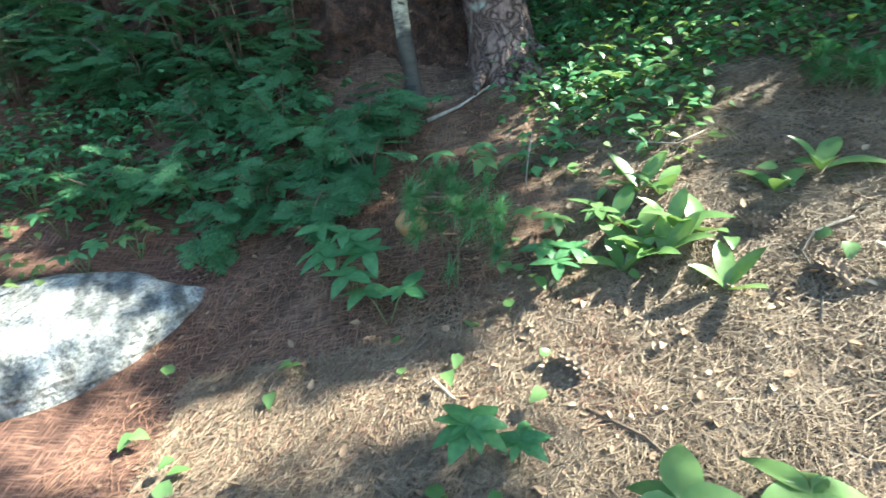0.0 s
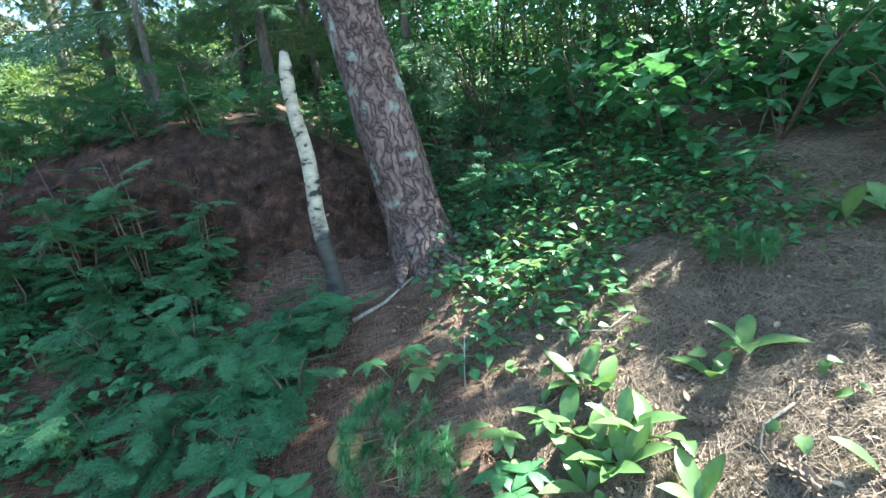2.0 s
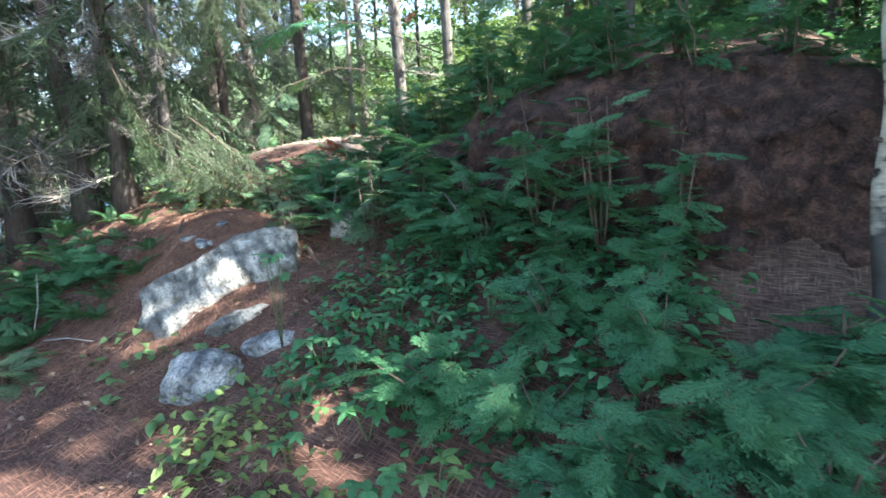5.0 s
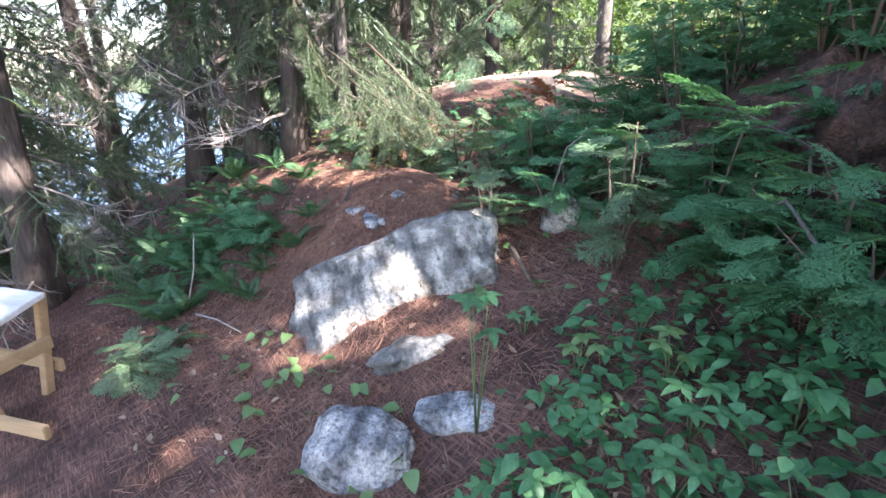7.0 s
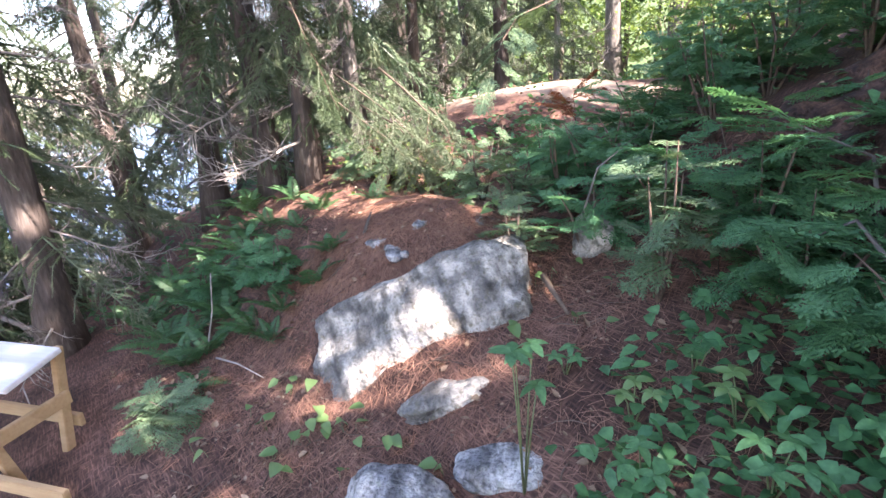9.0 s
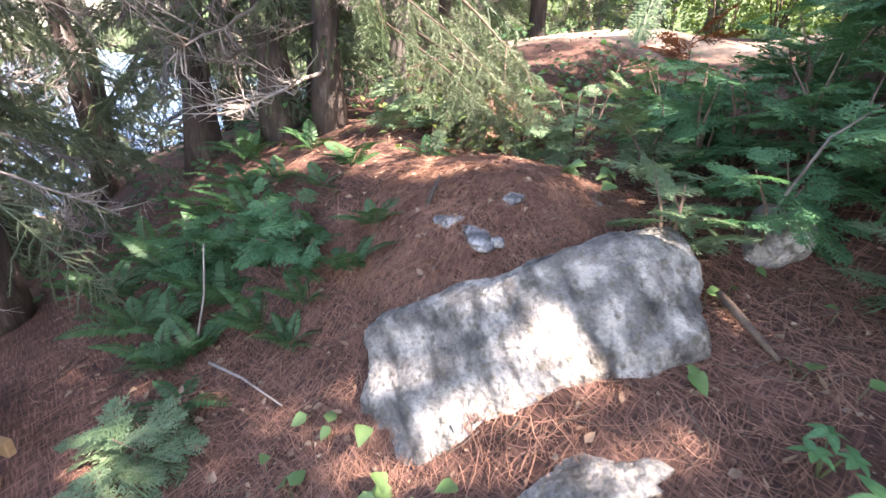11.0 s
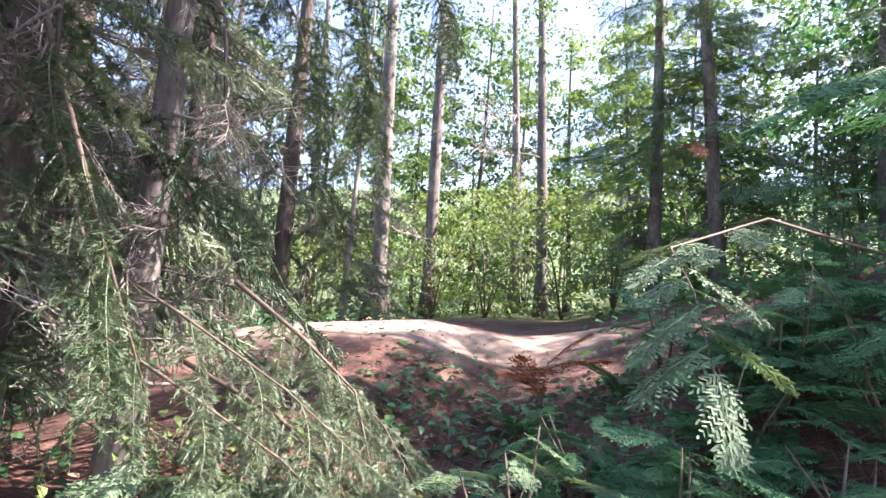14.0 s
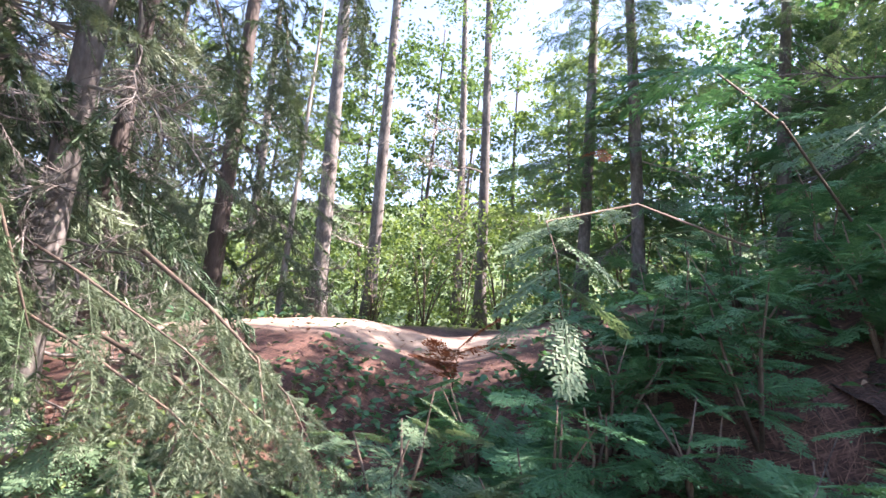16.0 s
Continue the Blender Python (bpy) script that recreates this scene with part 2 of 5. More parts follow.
# yellow-green leaf, brightened in colour to stand in for sun on foliage
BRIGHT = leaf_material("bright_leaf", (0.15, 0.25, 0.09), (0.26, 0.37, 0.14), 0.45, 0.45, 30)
STRAP = leaf_material("strap_leaf", (0.12, 0.25, 0.09), (0.24, 0.38, 0.16), 0.35, 0.25, 12)
FERN = leaf_material("fern_leaf", (0.045, 0.13, 0.06), (0.1, 0.23, 0.1), 0.5, 0.3, 60)
CANOPY = leaf_material("canopy_leaf", (0.08, 0.15, 0.07), (0.15, 0.25, 0.11), 0.5, 0.5, 20)
DEADRED = leaf_material("dead_red_needles", (0.25, 0.07, 0.03), (0.42, 0.14, 0.06), 0.7, 0.2, 60)
NEEDLE_TAN = plain_material("dry_tan_needles", [(0.3, (0.19, 0.135, 0.095)), (0.7, (0.46, 0.345, 0.25))], 6, 0.7, 0.1, 0.001, vary=0.55)
NEEDLE_RED = plain_material("dry_red_needles", [(0.3, (0.16, 0.075, 0.05)), (0.7, (0.4, 0.22, 0.15))], 6, 0.7, 0.1, 0.001, vary=0.55)
DEADLEAF = plain_material("dead_leaf", [(0.3, (0.16, 0.1, 0.065)), (0.7, (0.36, 0.25, 0.17))], 12, 0.8, 0.3, 0.004, vary=0.5)
BARK = plain_material("dark_bark", [(0.3, (0.03, 0.024, 0.022)), (0.55, (0.10, 0.08, 0.07)), (0.72, (0.2, 0.175, 0.155))], 9, 0.9, 0.9, 0.03, (1, 1, 0.25), 5, 0.3)
GREYBARK = plain_material("grey_bark", [(0.3, (0.05, 0.045, 0.04)), (0.5, (0.13, 0.115, 0.105)), (0.7, (0.27, 0.25, 0.225))], 9, 0.9, 0.8, 0.02, (1, 1, 0.4), 5, 0.25)
DEADWOOD = plain_material("bleached_dead_wood", [(0.3, (0.2, 0.17, 0.15)), (0.7, (0.5, 0.46, 0.42))], 14, 0.85, 0.6, 0.01, (1, 1, 0.2), 5, 0.25)
TWIG = plain_material("brown_twig", [(0.3, (0.06, 0.04, 0.03)), (0.7, (0.2, 0.15, 0.115))], 25, 0.85, 0.5, 0.004, vary=0.4)
STEM = plain_material("green_stem", [(0.3, (0.08, 0.12, 0.05)), (0.7, (0.17, 0.2, 0.09))], 25, 0.6, 0.2, 0.002)
SOIL = plain_material("dark_root_soil", [(0.35, (0.012, 0.007, 0.006)), (0.5, (0.055, 0.029, 0.022)), (0.7, (0.17, 0.09, 0.066))], 11, 0.95, 1.0, 0.05, fine=6)
CONE = plain_material("cone_scale", [(0.3, (0.07, 0.045, 0.033)), (0.7, (0.33, 0.25, 0.19))], 60, 0.8, 0.4, 0.003)
CAP = plain_material("mushroom_cap_skin", [(0.3, (0.36, 0.17, 0.07)), (0.7, (0.58, 0.34, 0.17))], 14, 0.5, 0.2, 0.004, vary=0.05)
PORES = plain_material("mushroom_pores", [(0.3, (0.55, 0.37, 0.13)), (0.7, (0.72, 0.52, 0.22))], 22, 0.8, 0.5, 0.004, vary=0.05)
STIPE = plain_material("mushroom_stem", [(0.3, (0.5, 0.42, 0.3)), (0.7, (0.72, 0.65, 0.52))], 18, 0.7, 0.3, 0.003, vary=0.05)
PLANK = plain_material("pale_sawn_wood", [(0.3, (0.38, 0.24, 0.12)), (0.7, (0.56, 0.39, 0.22))], 10, 0.75, 0.3, 0.004, (0.15, 1, 1), 6, 0.1)
BOARD = plain_material("weathered_white_board", [(0.3, (0.5, 0.49, 0.5)), (0.7, (0.78, 0.77, 0.77))], 8, 0.7, 0.3, 0.004, (0.15, 1, 1), 6, 0.06)
ROCK_WHITE = rock_material("pale_granite", (0.3, 0.305, 0.32), (0.46, 0.46, 0.46), (0.58, 0.57, 0.55), (0.33, 0.34, 0.3), 0.8, 55)
ROCK_GREY = rock_material("lichened_granite", (0.18, 0.172, 0.16), (0.35, 0.335, 0.3), (0.6, 0.56, 0.49), (0.15, 0.14, 0.1), 0.35, 90)
BIRCH, PINEBARK = birch_material(), pine_bark_material()


def water_material():
    m, n, l, p = tree_of("lake_water")
    p.inputs["Base Color"].default_value = (0.02, 0.07, 0.2, 1)
    p.inputs["Roughness"].default_value = 0.12
    tc = n.new("ShaderNodeTexCoord")
    w = noise_node(n, l, tc.outputs["Object"], 2.0, 4, (1, 2.5, 1))
    bumped(n, l, p, w.outputs[0], 0.5, 0.15)
    return m


# ---- mesh tools ----
rnd = random.Random(7)


def U(a, b):
    return rnd.uniform(a, b)


class Shape:
    """Collects vertices and faces of one mesh."""

    def __init__(self):
        self.v, self.f = [], []

    def add(self, verts, faces, m=None):
        k = len(self.v)
        self.v += [tuple(m @ Vector(p)) for p in verts] if m else [tuple(p) for p in verts]
        self.f += [tuple(i + k for i in f) for f in faces]

    def tube(self, path, radii, n=6, cap=True, rough=0.0):
        path = [Vector(p) for p in path]
        k, up = len(self.v), Vector((0.31, 0.17, 0.93))
        for i, p in enumerate(path):
            d = (path[min(i + 1, len(path) - 1)] - path[max(i - 1, 0)]).normalized()
            a = d.cross(up if abs(d.dot(up)) < 0.9 else Vector((1, 0, 0))).normalized()
            b = d.cross(a)
            for j in range(n):
                w = 2 * math.pi * j / n
                r = radii[i] * (1 + rough * noise.noise(p * 6 + Vector((math.cos(w), math.sin(w), 0)) * 1.7))
                self.v.append(tuple(p + (a * math.cos(w) + b * math.sin(w)) * r))
        for i in range(len(path) - 1):
            for j in range(n):
                q = (j + 1) % n
                self.f.append((k + i * n + j, k + i * n + q, k + i * n + n + q, k + i * n + n + j))
        if cap:
            self.f.append(tuple(range(k + n - 1, k - 1, -1)))
            e = k + (len(path) - 1) * n
            self.f.append(tuple(range(e, e + n)))

    def leaf(self, m, length, width, droop=0.3, fold=0.15, tip=0.5, seg=5):
        """A pointed leaf along +y with a midrib fold; tip shifts its widest place."""
        vs, fs = [], []
        for i in range(seg + 1):
            s = i / seg
            w = width * 0.5 * math.sin(math.pi * s**tip) ** 0.8 if 0 < i < seg else 0.004 * length
            y, z = length * (s - droop * 0.25 * s * s), -droop * length * s * s
            vs += [(-w, y, z + fold * w), (0, y, z), (w, y, z + fold * w)]
        for i in range(seg):
            a = 3 * i
            fs += [(a, a + 1, a + 4, a + 3), (a + 1, a + 2, a + 5, a + 4)]
        self.add(vs, fs, m)

    def mesh(self, name, material, smooth=True):
        me = bpy.data.meshes.new(name)
        me.from_pydata(self.v, [], self.f)
        me.materials.append(material)
        if smooth:
            me.polygons.foreach_set("use_smooth", [True] * len(me.polygons))
        return me


def part(name, me, parent, m=None, label=""):
    """Links a mesh as one part under a thing or a part, in the parent's space."""
    ob = new(name, me)
    ob.parent = parent
    if m is not None:
        ob.matrix_basis = m
    if label:
        ob["label"] = label
    return ob


def thing(name, label, category, m=None, group="", kind="", me=None):
    ob = new(name, me)
    if m is not None:
        ob.matrix_basis = m
    return tagged(ob, label, category, group, kind)


def turned(d, roll=0.0):
    """A turn that lays +y along d, with +z as near to up as it goes."""
    y = Vector(d).normalized()
    x = y.cross(Vector((0, 0, 1)))
    x = x.normalized() if x.length > 1e-4 else Vector((1, 0, 0))
    z = x.cross(y)
    return Matrix((x, y, z)).transposed().to_4x4() @ Matrix.Rotation(roll, 4, "Y")


# ---- the lie of the land ----


def rise(a, b, v):
    t = min(1, max(0, (v - a) / (b - a)))
    return t * t * (3 - 2 * t)


def soft(v, k=0.25):
    return k * math.log1p(math.exp(max(-40, min(40, v / k))))


def land(x, y):
    z = -0.06 + 0.27 * (y - soft(y - 6.5, 0.5) * 0.93)
    z += 0.30 * (soft(x - 0.15) - soft(x - 3.5, 0.6) * 0.8)
    if y < 3.2:
        z -= 0.16 * math.exp(-(((x + 1.2) / 0.9) ** 2)) * rise(0.6, 1.6, y) * rise(3.2, 2.2, y)
    z -= 0.16 * rise(-2.2, -3.1, x) * rise(3.0, 2.2, y)
    z += 0.55 * rise(3.4, 4.6, y) * rise(-4.6, -2.2, x) * rise(0.5, -0.6, x)
    z += 0.34 * math.exp(-(((x + 4.25) / 0.75) ** 2) - ((y - 3.25) / 0.55) ** 2)
    z += 0.30 * rise(-4.4, -5.4, x) * rise(2.2, 3.4, y) * rise(8, 5, y)
    z += 0.42 * rise(3.9, 4.35, y) * rise(0.75, 0.15, x) * rise(-3.2, -1.5, x) * rise(8.5, 6.0, y)
    z -= 0.24 * soft(-x - 6.2, 0.6) * rise(40, 9, y)
    z += 0.045 * math.exp(-((-0.414 * x + 0.91 * y - 7.75) / 0.55) ** 2) * rise(-3.2, -4.2, x) * rise(-8.5, -7.0, x)
    return max(z, -5.0)


def top(x, y):
    """The ground's height with its small unevenness."""
    if -9 < x < 5 and -3 < y < 10:
        return land(x, y) + 0.022 * noise.noise((x * 2.3, y * 2.3, 0)) + 0.012 * noise.noise((x * 7, y * 7, 3))
    return land(x, y)


def spread(a, b, step, far):
    out, s = list(np.arange(a, b + step / 2, step)), step
    lo, hi = a, b
    left, right = [], []
    while lo > -far or hi < far:
        s *= 1.16
        lo, hi = lo - s, hi + s
        left.append(lo)
        right.append(hi)
    return left[::-1] + out + right


def build_ground():
    xs, ys = spread(-7.5, 3.0, 0.06, 170), spread(-1.0, 8.2, 0.06, 170)
    s = Shape()
    s.v = [(x, y, top(x, y)) for y in ys for x in xs]
    w = len(xs)
    s.f = [(j * w + i, j * w + i + 1, (j + 1) * w + i + 1, (j + 1) * w + i) for j in range(len(ys) - 1) for i in range(w - 1)]
    ob = thing("ground", "forest floor of dry pine needles and brown litter", "ground", kind="structure", me=s.mesh("ground", GROUND))
    w = Shape()
    w.v = [(-170, -170, -2.2), (-15, -170, -2.2), (-15, 170, -2.2), (-170, 170, -2.2)]
    w.f = [(0, 1, 2, 3)]
    thing("water", "blue lake glinting between the trunks below the slope", "lake", kind="structure", me=w.mesh("water", water_material()))
    return ob


build_ground()

# ---- shared leaf and branch meshes ----


def cedar_spray(name, material):
    """A flat feathery spray of scale leaves, one metre long along +y."""
    s = Shape()
    s.tube([(0, 0, 0), (0, 0.5, 0.02), (0, 0.98, -0.08)], [0.012, 0.008, 0.003], 4, False)
    n = 9
    for i in range(n):
        t = 0.10 + 0.88 * i / (n - 1)
        for side in (-1, 1):
            ln = (0.36 * math.sin(math.pi * min(1, t * 0.85 + 0.18)) ** 0.7 + 0.04) * U(0.8, 1.15)
            a = radians(U(42, 58) - 22 * t) * side
            y0 = t + U(-0.02, 0.02) + (0.03 if side > 0 else 0)
            d = Vector((math.sin(a), math.cos(a), 0))
            sag = U(0.05, 0.3)
            k = max(4, int(ln / 0.055))
            o1, o2 = Vector((0, y0, 0.02 - 0.1 * t * t)), Vector((0, y0, 0.02 - 0.1 * t * t - sag * ln)) + d * ln
            s.add([o1 - Vector((0.006, 0, 0)), o1 + Vector((0.006, 0, 0)), (o1 + o2) / 2 + Vector((0.007, 0, sag * ln * 0.25)), o2, (o1 + o2) / 2 + Vector((-0.007, 0, sag * ln * 0.25))], [(0, 1, 2, 3, 4)])
            for j in range(k + 1):
                q = (j + 0.4) / (k + 0.4)
                o = Vector((0, y0, 0.02 - 0.1 * t * t)) + d * ln * q + Vector((0, 0, -sag * ln * q * q))
                for sd in ((-1, 1) if j < k else (0,)):
                    b = a + sd * radians(U(32, 50))
                    e = Vector((math.sin(b), math.cos(b), U(-0.45, 0.15)))
                    w = Vector((math.cos(b), -math.sin(b), U(-0.4, 0.4)))
                    r = U(0.07, 0.14) * (1.15 - 0.5 * q)
                    wd = 0.018
                    s.add([o - w * wd * 0.5, o + w * wd * 0.5, o + e * r * 0.6 + w * wd * 0.75, o + e * r, o + e * r * 0.6 - w * wd * 0.75], [(0, 1, 2, 3, 4)])
    return s.mesh(name, material, False)


def spruce_bough(name, material, n=28, needle=0.024, wide=0.0024, gap=0.003):
    """A sagging bough one metre long along +y with uneven hanging side twigs thick with needles."""
    s = Shape()
    a0, sway = U(0, 6), U(0.03, 0.08)

    def spine(t):
        return Vector((sway * (math.sin(a0 + 3.5 * t) - math.sin(a0)), t, -0.06 * t - 0.34 * t * t + 0.16 * t**4))

    s.tube([spine(i / 8) for i in range(9)], [0.007 - 0.0006 * i for i in range(9)], 4, False)

    def needles(a, b, k):
        d = (b - a).normalized()
        u = d.cross(Vector((0, 0, 1))).normalized()
        v = d.cross(u)
        for i in range(k):
            o = a.lerp(b, (i + U(0, 0.9)) / k)
            w = U(0, 2 * math.pi)
            e = (u * math.cos(w) + v * math.sin(w)) * 0.8 + d * 0.65
            c = d.cross(e).normalized() * wide
            s.add([o - c, o + c, o + e * needle * U(0.8, 1.2)], [(0, 1, 2)])

    for i in range(5, 10):
        needles(spine(i / 10), spine(i / 10 + 0.1), 12)
    for i in range(n):
        t = 0.14 + 0.84 * i / (n - 1)
        for side in (-1, 1):
            if rnd.random() < 0.16:
                continue
            ln = (0.24 * (1.1 - t) + 0.08) * U(0.45, 1.35)
            a = radians(U(25, 75)) * side
            o = spine(t + U(-0.02, 0.02))
            m = o + Vector((math.sin(a), math.cos(a), U(-0.5, 0.1))) * ln * 0.55
            e = m + Vector((math.sin(a) * 0.6, math.cos(a), U(-1.5, -0.3))) * ln * 0.45
            s.tube([o, m, e], [0.004, 0.003, 0.0015], 3, False)
            needles(o, m, int(ln * 0.55 / gap))
            needles(m, e, int(ln * 0.5 / gap))
    return s.mesh(name, material, False)


def bare_bough(name, material, n=17):
    """A dead bough one metre long along +y: bare twigs, drooping."""
    s = Shape()
    pts = [Vector((U(-0.03, 0.03), i / 6, -0.12 * (i / 6) ** 2 + U(-0.015, 0.015))) for i in range(7)]
    s.tube(pts, [0.014 - 0.0018 * i for i in range(7)], 5)
    for i in range(n):
        t = U(0.2, 0.97)
        o = pts[int(t * 6)].lerp(pts[min(6, int(t * 6) + 1)], t * 6 % 1)
        a = radians(U(25, 70)) * rnd.choice((-1, 1))
        ln = U(0.15, 0.4)
        m = o + Vector((math.sin(a), math.cos(a), U(-0.5, 0.2))) * ln * 0.5
        e = m + Vector((math.sin(a * 1.3), math.cos(a * 1.3), U(-1.1, 0.1))) * ln * 0.5
        s.tube([o, m, e], [0.006, 0.004, 0.0015], 4)
        for _ in range(5):
            q = m.lerp(e, U(0, 1)) if rnd.random() < 0.6 else o.lerp(m, U(0.3, 1))
            s.tube([q, q + Vector((U(-0.1, 0.1), U(-0.02, 0.12), U(-0.14, 0.02)))], [0.0025, 0.001], 3)
    return s.mesh(name, material)


def fern_frond(name, material):
    """An arching frond one metre long along +y with paired lobes."""
    s = Shape()

    def spine(t):
        return Vector((0, t * (1 - 0.12 * t), 0.28 * t - 0.5 * t * t))

    s.tube([spine(i / 6) for i in range(7)], [0.008 - 0.001 * i for i in range(7)], 4, False)
    n = 21
    for i in range(n):
        t = 0.14 + 0.85 * i / (n - 1)
        ln = 0.185 * math.sin(math.pi * min(1, 0.28 + 0.72 * t)) ** 0.9 + 0.015
        for side in (-1, 1):
            d = Vector((side * 0.95, 0.32, U(-0.22, 0.05)))
            s.leaf(Matrix.Translation(spine(t)) @ turned(d, U(-0.25, 0.25)), ln, 0.042, 0.15, 0.1, 0.7, 3)
    return s.mesh(name, material)


def leaf_mesh(name, material, length, width, droop=0.25, tip=0.7, seg=6, fold=0.2):
    s = Shape()
    s.leaf(None, length, width, droop, fold, tip, seg)
    return s.mesh(name, material)


def leaf_cloud(name, material, count, radius, size, flat=0.6):
    """A clump of loose leaves about the origin."""
    s = Shape()
    for _ in range(count):
        p = Vector((rnd.gauss(0, 0.5), rnd.gauss(0, 0.5), rnd.gauss(0, 0.5) * flat)) * radius
        d = Vector((U(-1, 1), U(-1, 1), U(-0.7, 0.25)))
        s.leaf(Matrix.Translation(p) @ turned(d, U(-0.6, 0.6)), size * U(0.7, 1.2), size * U(0.5, 0.75), 0.2, 0.15, 0.75, 2)
    return s.mesh(name, material)


def crown(name, material, height, width, count, size, low=0.0):
    """A whole crown of loose leaves gathered in uneven tufts, with gaps between; its base at the origin."""
    s = Shape()
    tufts = []
    for _ in range(int(count / 38)):
        t = U(low, 1)
        a, w = U(0, 6.2832), width * (0.35 + 0.65 * math.sin(math.pi * min(0.95, 0.15 + 0.8 * t))) * U(0.25, 1.0)
        tufts.append(Vector((math.cos(a) * w, math.sin(a) * w, t * height)))
    for c in tufts:
        r = U(0.22, 0.5)
        for _ in range(38):
            p = c + Vector((rnd.gauss(0, 0.5), rnd.gauss(0, 0.5), rnd.gauss(0, 0.25))) * r
            d = Vector((U(-1, 1), U(-1, 1), U(-0.7, 0.25)))
            s.leaf(Matrix.Translation(p) @ turned(d, U(-0.6, 0.6)), size * U(0.7, 1.2), size * U(0.5, 0.75), 0.2, 0.15, 0.75, 2)
    return s.mesh(name, material)


def cedar_bough(name, material, n=15):
    """A cedar limb one metre long along +y carrying many small flat sprays."""
    s = Shape()
    s.tube([(0, 0, 0), (0.02, 0.5, 0.03), (0, 1, -0.12)], [0.011, 0.007, 0.002], 4, False)
    for i in range(n):
        t = 0.12 + 0.88 * i / (n - 1)
        side = (1 if i % 2 else -1) if i < n - 1 else 0
        a = side * radians(U(35, 65))
        ln = U(0.22, 0.36) * (1.15 - 0.4 * t)
        m = Matrix.Translation((0, t, 0.06 * t - 0.18 * t * t)) @ turned((math.sin(a), math.cos(a), U(-0.75, -0.05)), U(-0.5, 0.5)) @ Matrix.Scale(ln, 4)
        for j in range(9):
            q = 0.12 + 0.86 * j / 8
            for sd in (-1, 1):
                l2 = 0.34 * math.sin(math.pi * min(1, q * 0.8 + 0.2)) + 0.05
                b = sd * radians(U(38, 55))
                for k in range(4):
                    f = (k + 0.5) / 4
                    o = Vector((math.sin(b) * l2 * f, q + math.cos(b) * l2 * f, -0.15 * f * f))
                    for s3 in ((-1, 1) if k < 3 else (0,)):
                        c = b + s3 * radians(40)
                        e = Vector((math.sin(c), math.cos(c), U(-0.3, 0.1))) * 0.11
                        w = Vector((math.cos(c), -math.sin(c), U(-0.4, 0.4))) * 0.016
                        s.add([o - w * 0.6, o + w * 0.6, o + e * 0.6 + w, o + e, o + e * 0.6 - w], [(0, 1, 2, 3, 4)], m)
    return s.mesh(name, material, False)


CEDAR_BOUGHS = [cedar_bough("cedar_bough", CEDAR_TREE) for _ in range(3)]
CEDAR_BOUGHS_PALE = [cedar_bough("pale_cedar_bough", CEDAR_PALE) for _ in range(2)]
CROWNS = [crown("crown", CANOPY, 8.0, 2.4, 4200, 0.17) for _ in range(2)] + [crown("crown", BRIGHT, 8.0, 2.4, 4200, 0.17) for _ in range(2)]
THICKETS = [crown("thicket", BROAD, 1.9, 0.95, 1100, 0.095) for _ in range(3)]
# same thickets in the brighter leaf, for shrubs painted as sunlit
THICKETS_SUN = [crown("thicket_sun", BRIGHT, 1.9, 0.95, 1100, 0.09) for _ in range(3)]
THICKETS_TALL = [crown("thicket_tall", BROAD, 4.0, 1.5, 3000, 0.085) for _ in range(2)]
HIGHCROWN = [crown("high_crown", CANOPY, 6.0, 1.6, 1300, 0.12) for _ in range(2)]
SPRAYS = [cedar_spray("cedar_spray", CEDAR) for _ in range(4)]
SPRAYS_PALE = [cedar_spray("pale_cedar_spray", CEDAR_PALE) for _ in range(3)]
BOUGHS = [spruce_bough("spruce_bough", SPRUCE) for _ in range(3)]
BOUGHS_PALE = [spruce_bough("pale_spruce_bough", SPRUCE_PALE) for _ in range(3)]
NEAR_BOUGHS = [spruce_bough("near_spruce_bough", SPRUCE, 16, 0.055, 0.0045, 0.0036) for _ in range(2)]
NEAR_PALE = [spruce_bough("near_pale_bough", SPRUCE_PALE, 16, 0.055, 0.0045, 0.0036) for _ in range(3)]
BARE = [bare_bough("bare_bough", m) for m in (DEADWOOD, GREYBARK, DEADWOOD, GREYBARK, GREYBARK)]
FRONDS = [fern_frond("fern_frond", FERN) for _ in range(3)]
REDSPRAY = cedar_spray("dead_spray", DEADRED)
CLUMPS = [leaf_cloud("leaf_clump", CANOPY, 75, 0.34, 0.17, 0.5) for _ in range(3)]
VIBURNUM = [leaf_mesh("viburnum_leaf", BROAD, 0.15, 0.13, 0.3, 0.62, 6) for _ in range(2)]
LEAFLET = [leaf_mesh("leaflet", BROAD, 0.115, 0.054, d, 0.72, 6) for d in (0.15, 0.3, 0.5)]
LEAFLET_B = [leaf_mesh("leaflet_bright", STRAP, 0.115, 0.062, d, 0.72, 6) for d in (0.15, 0.3, 0.5)]
STRAPS = [leaf_mesh("strap_leaf", STRAP, 0.2, 0.07, d, 1.2, 8, 0.35) for d in (0.1, 0.3, 0.55)]
HEART = [leaf_mesh("heart_leaf", STRAP, 0.065, 0.048, d, 0.55, 5, 0.3) for d in (0.1, 0.35)]


# ---- rocks ----


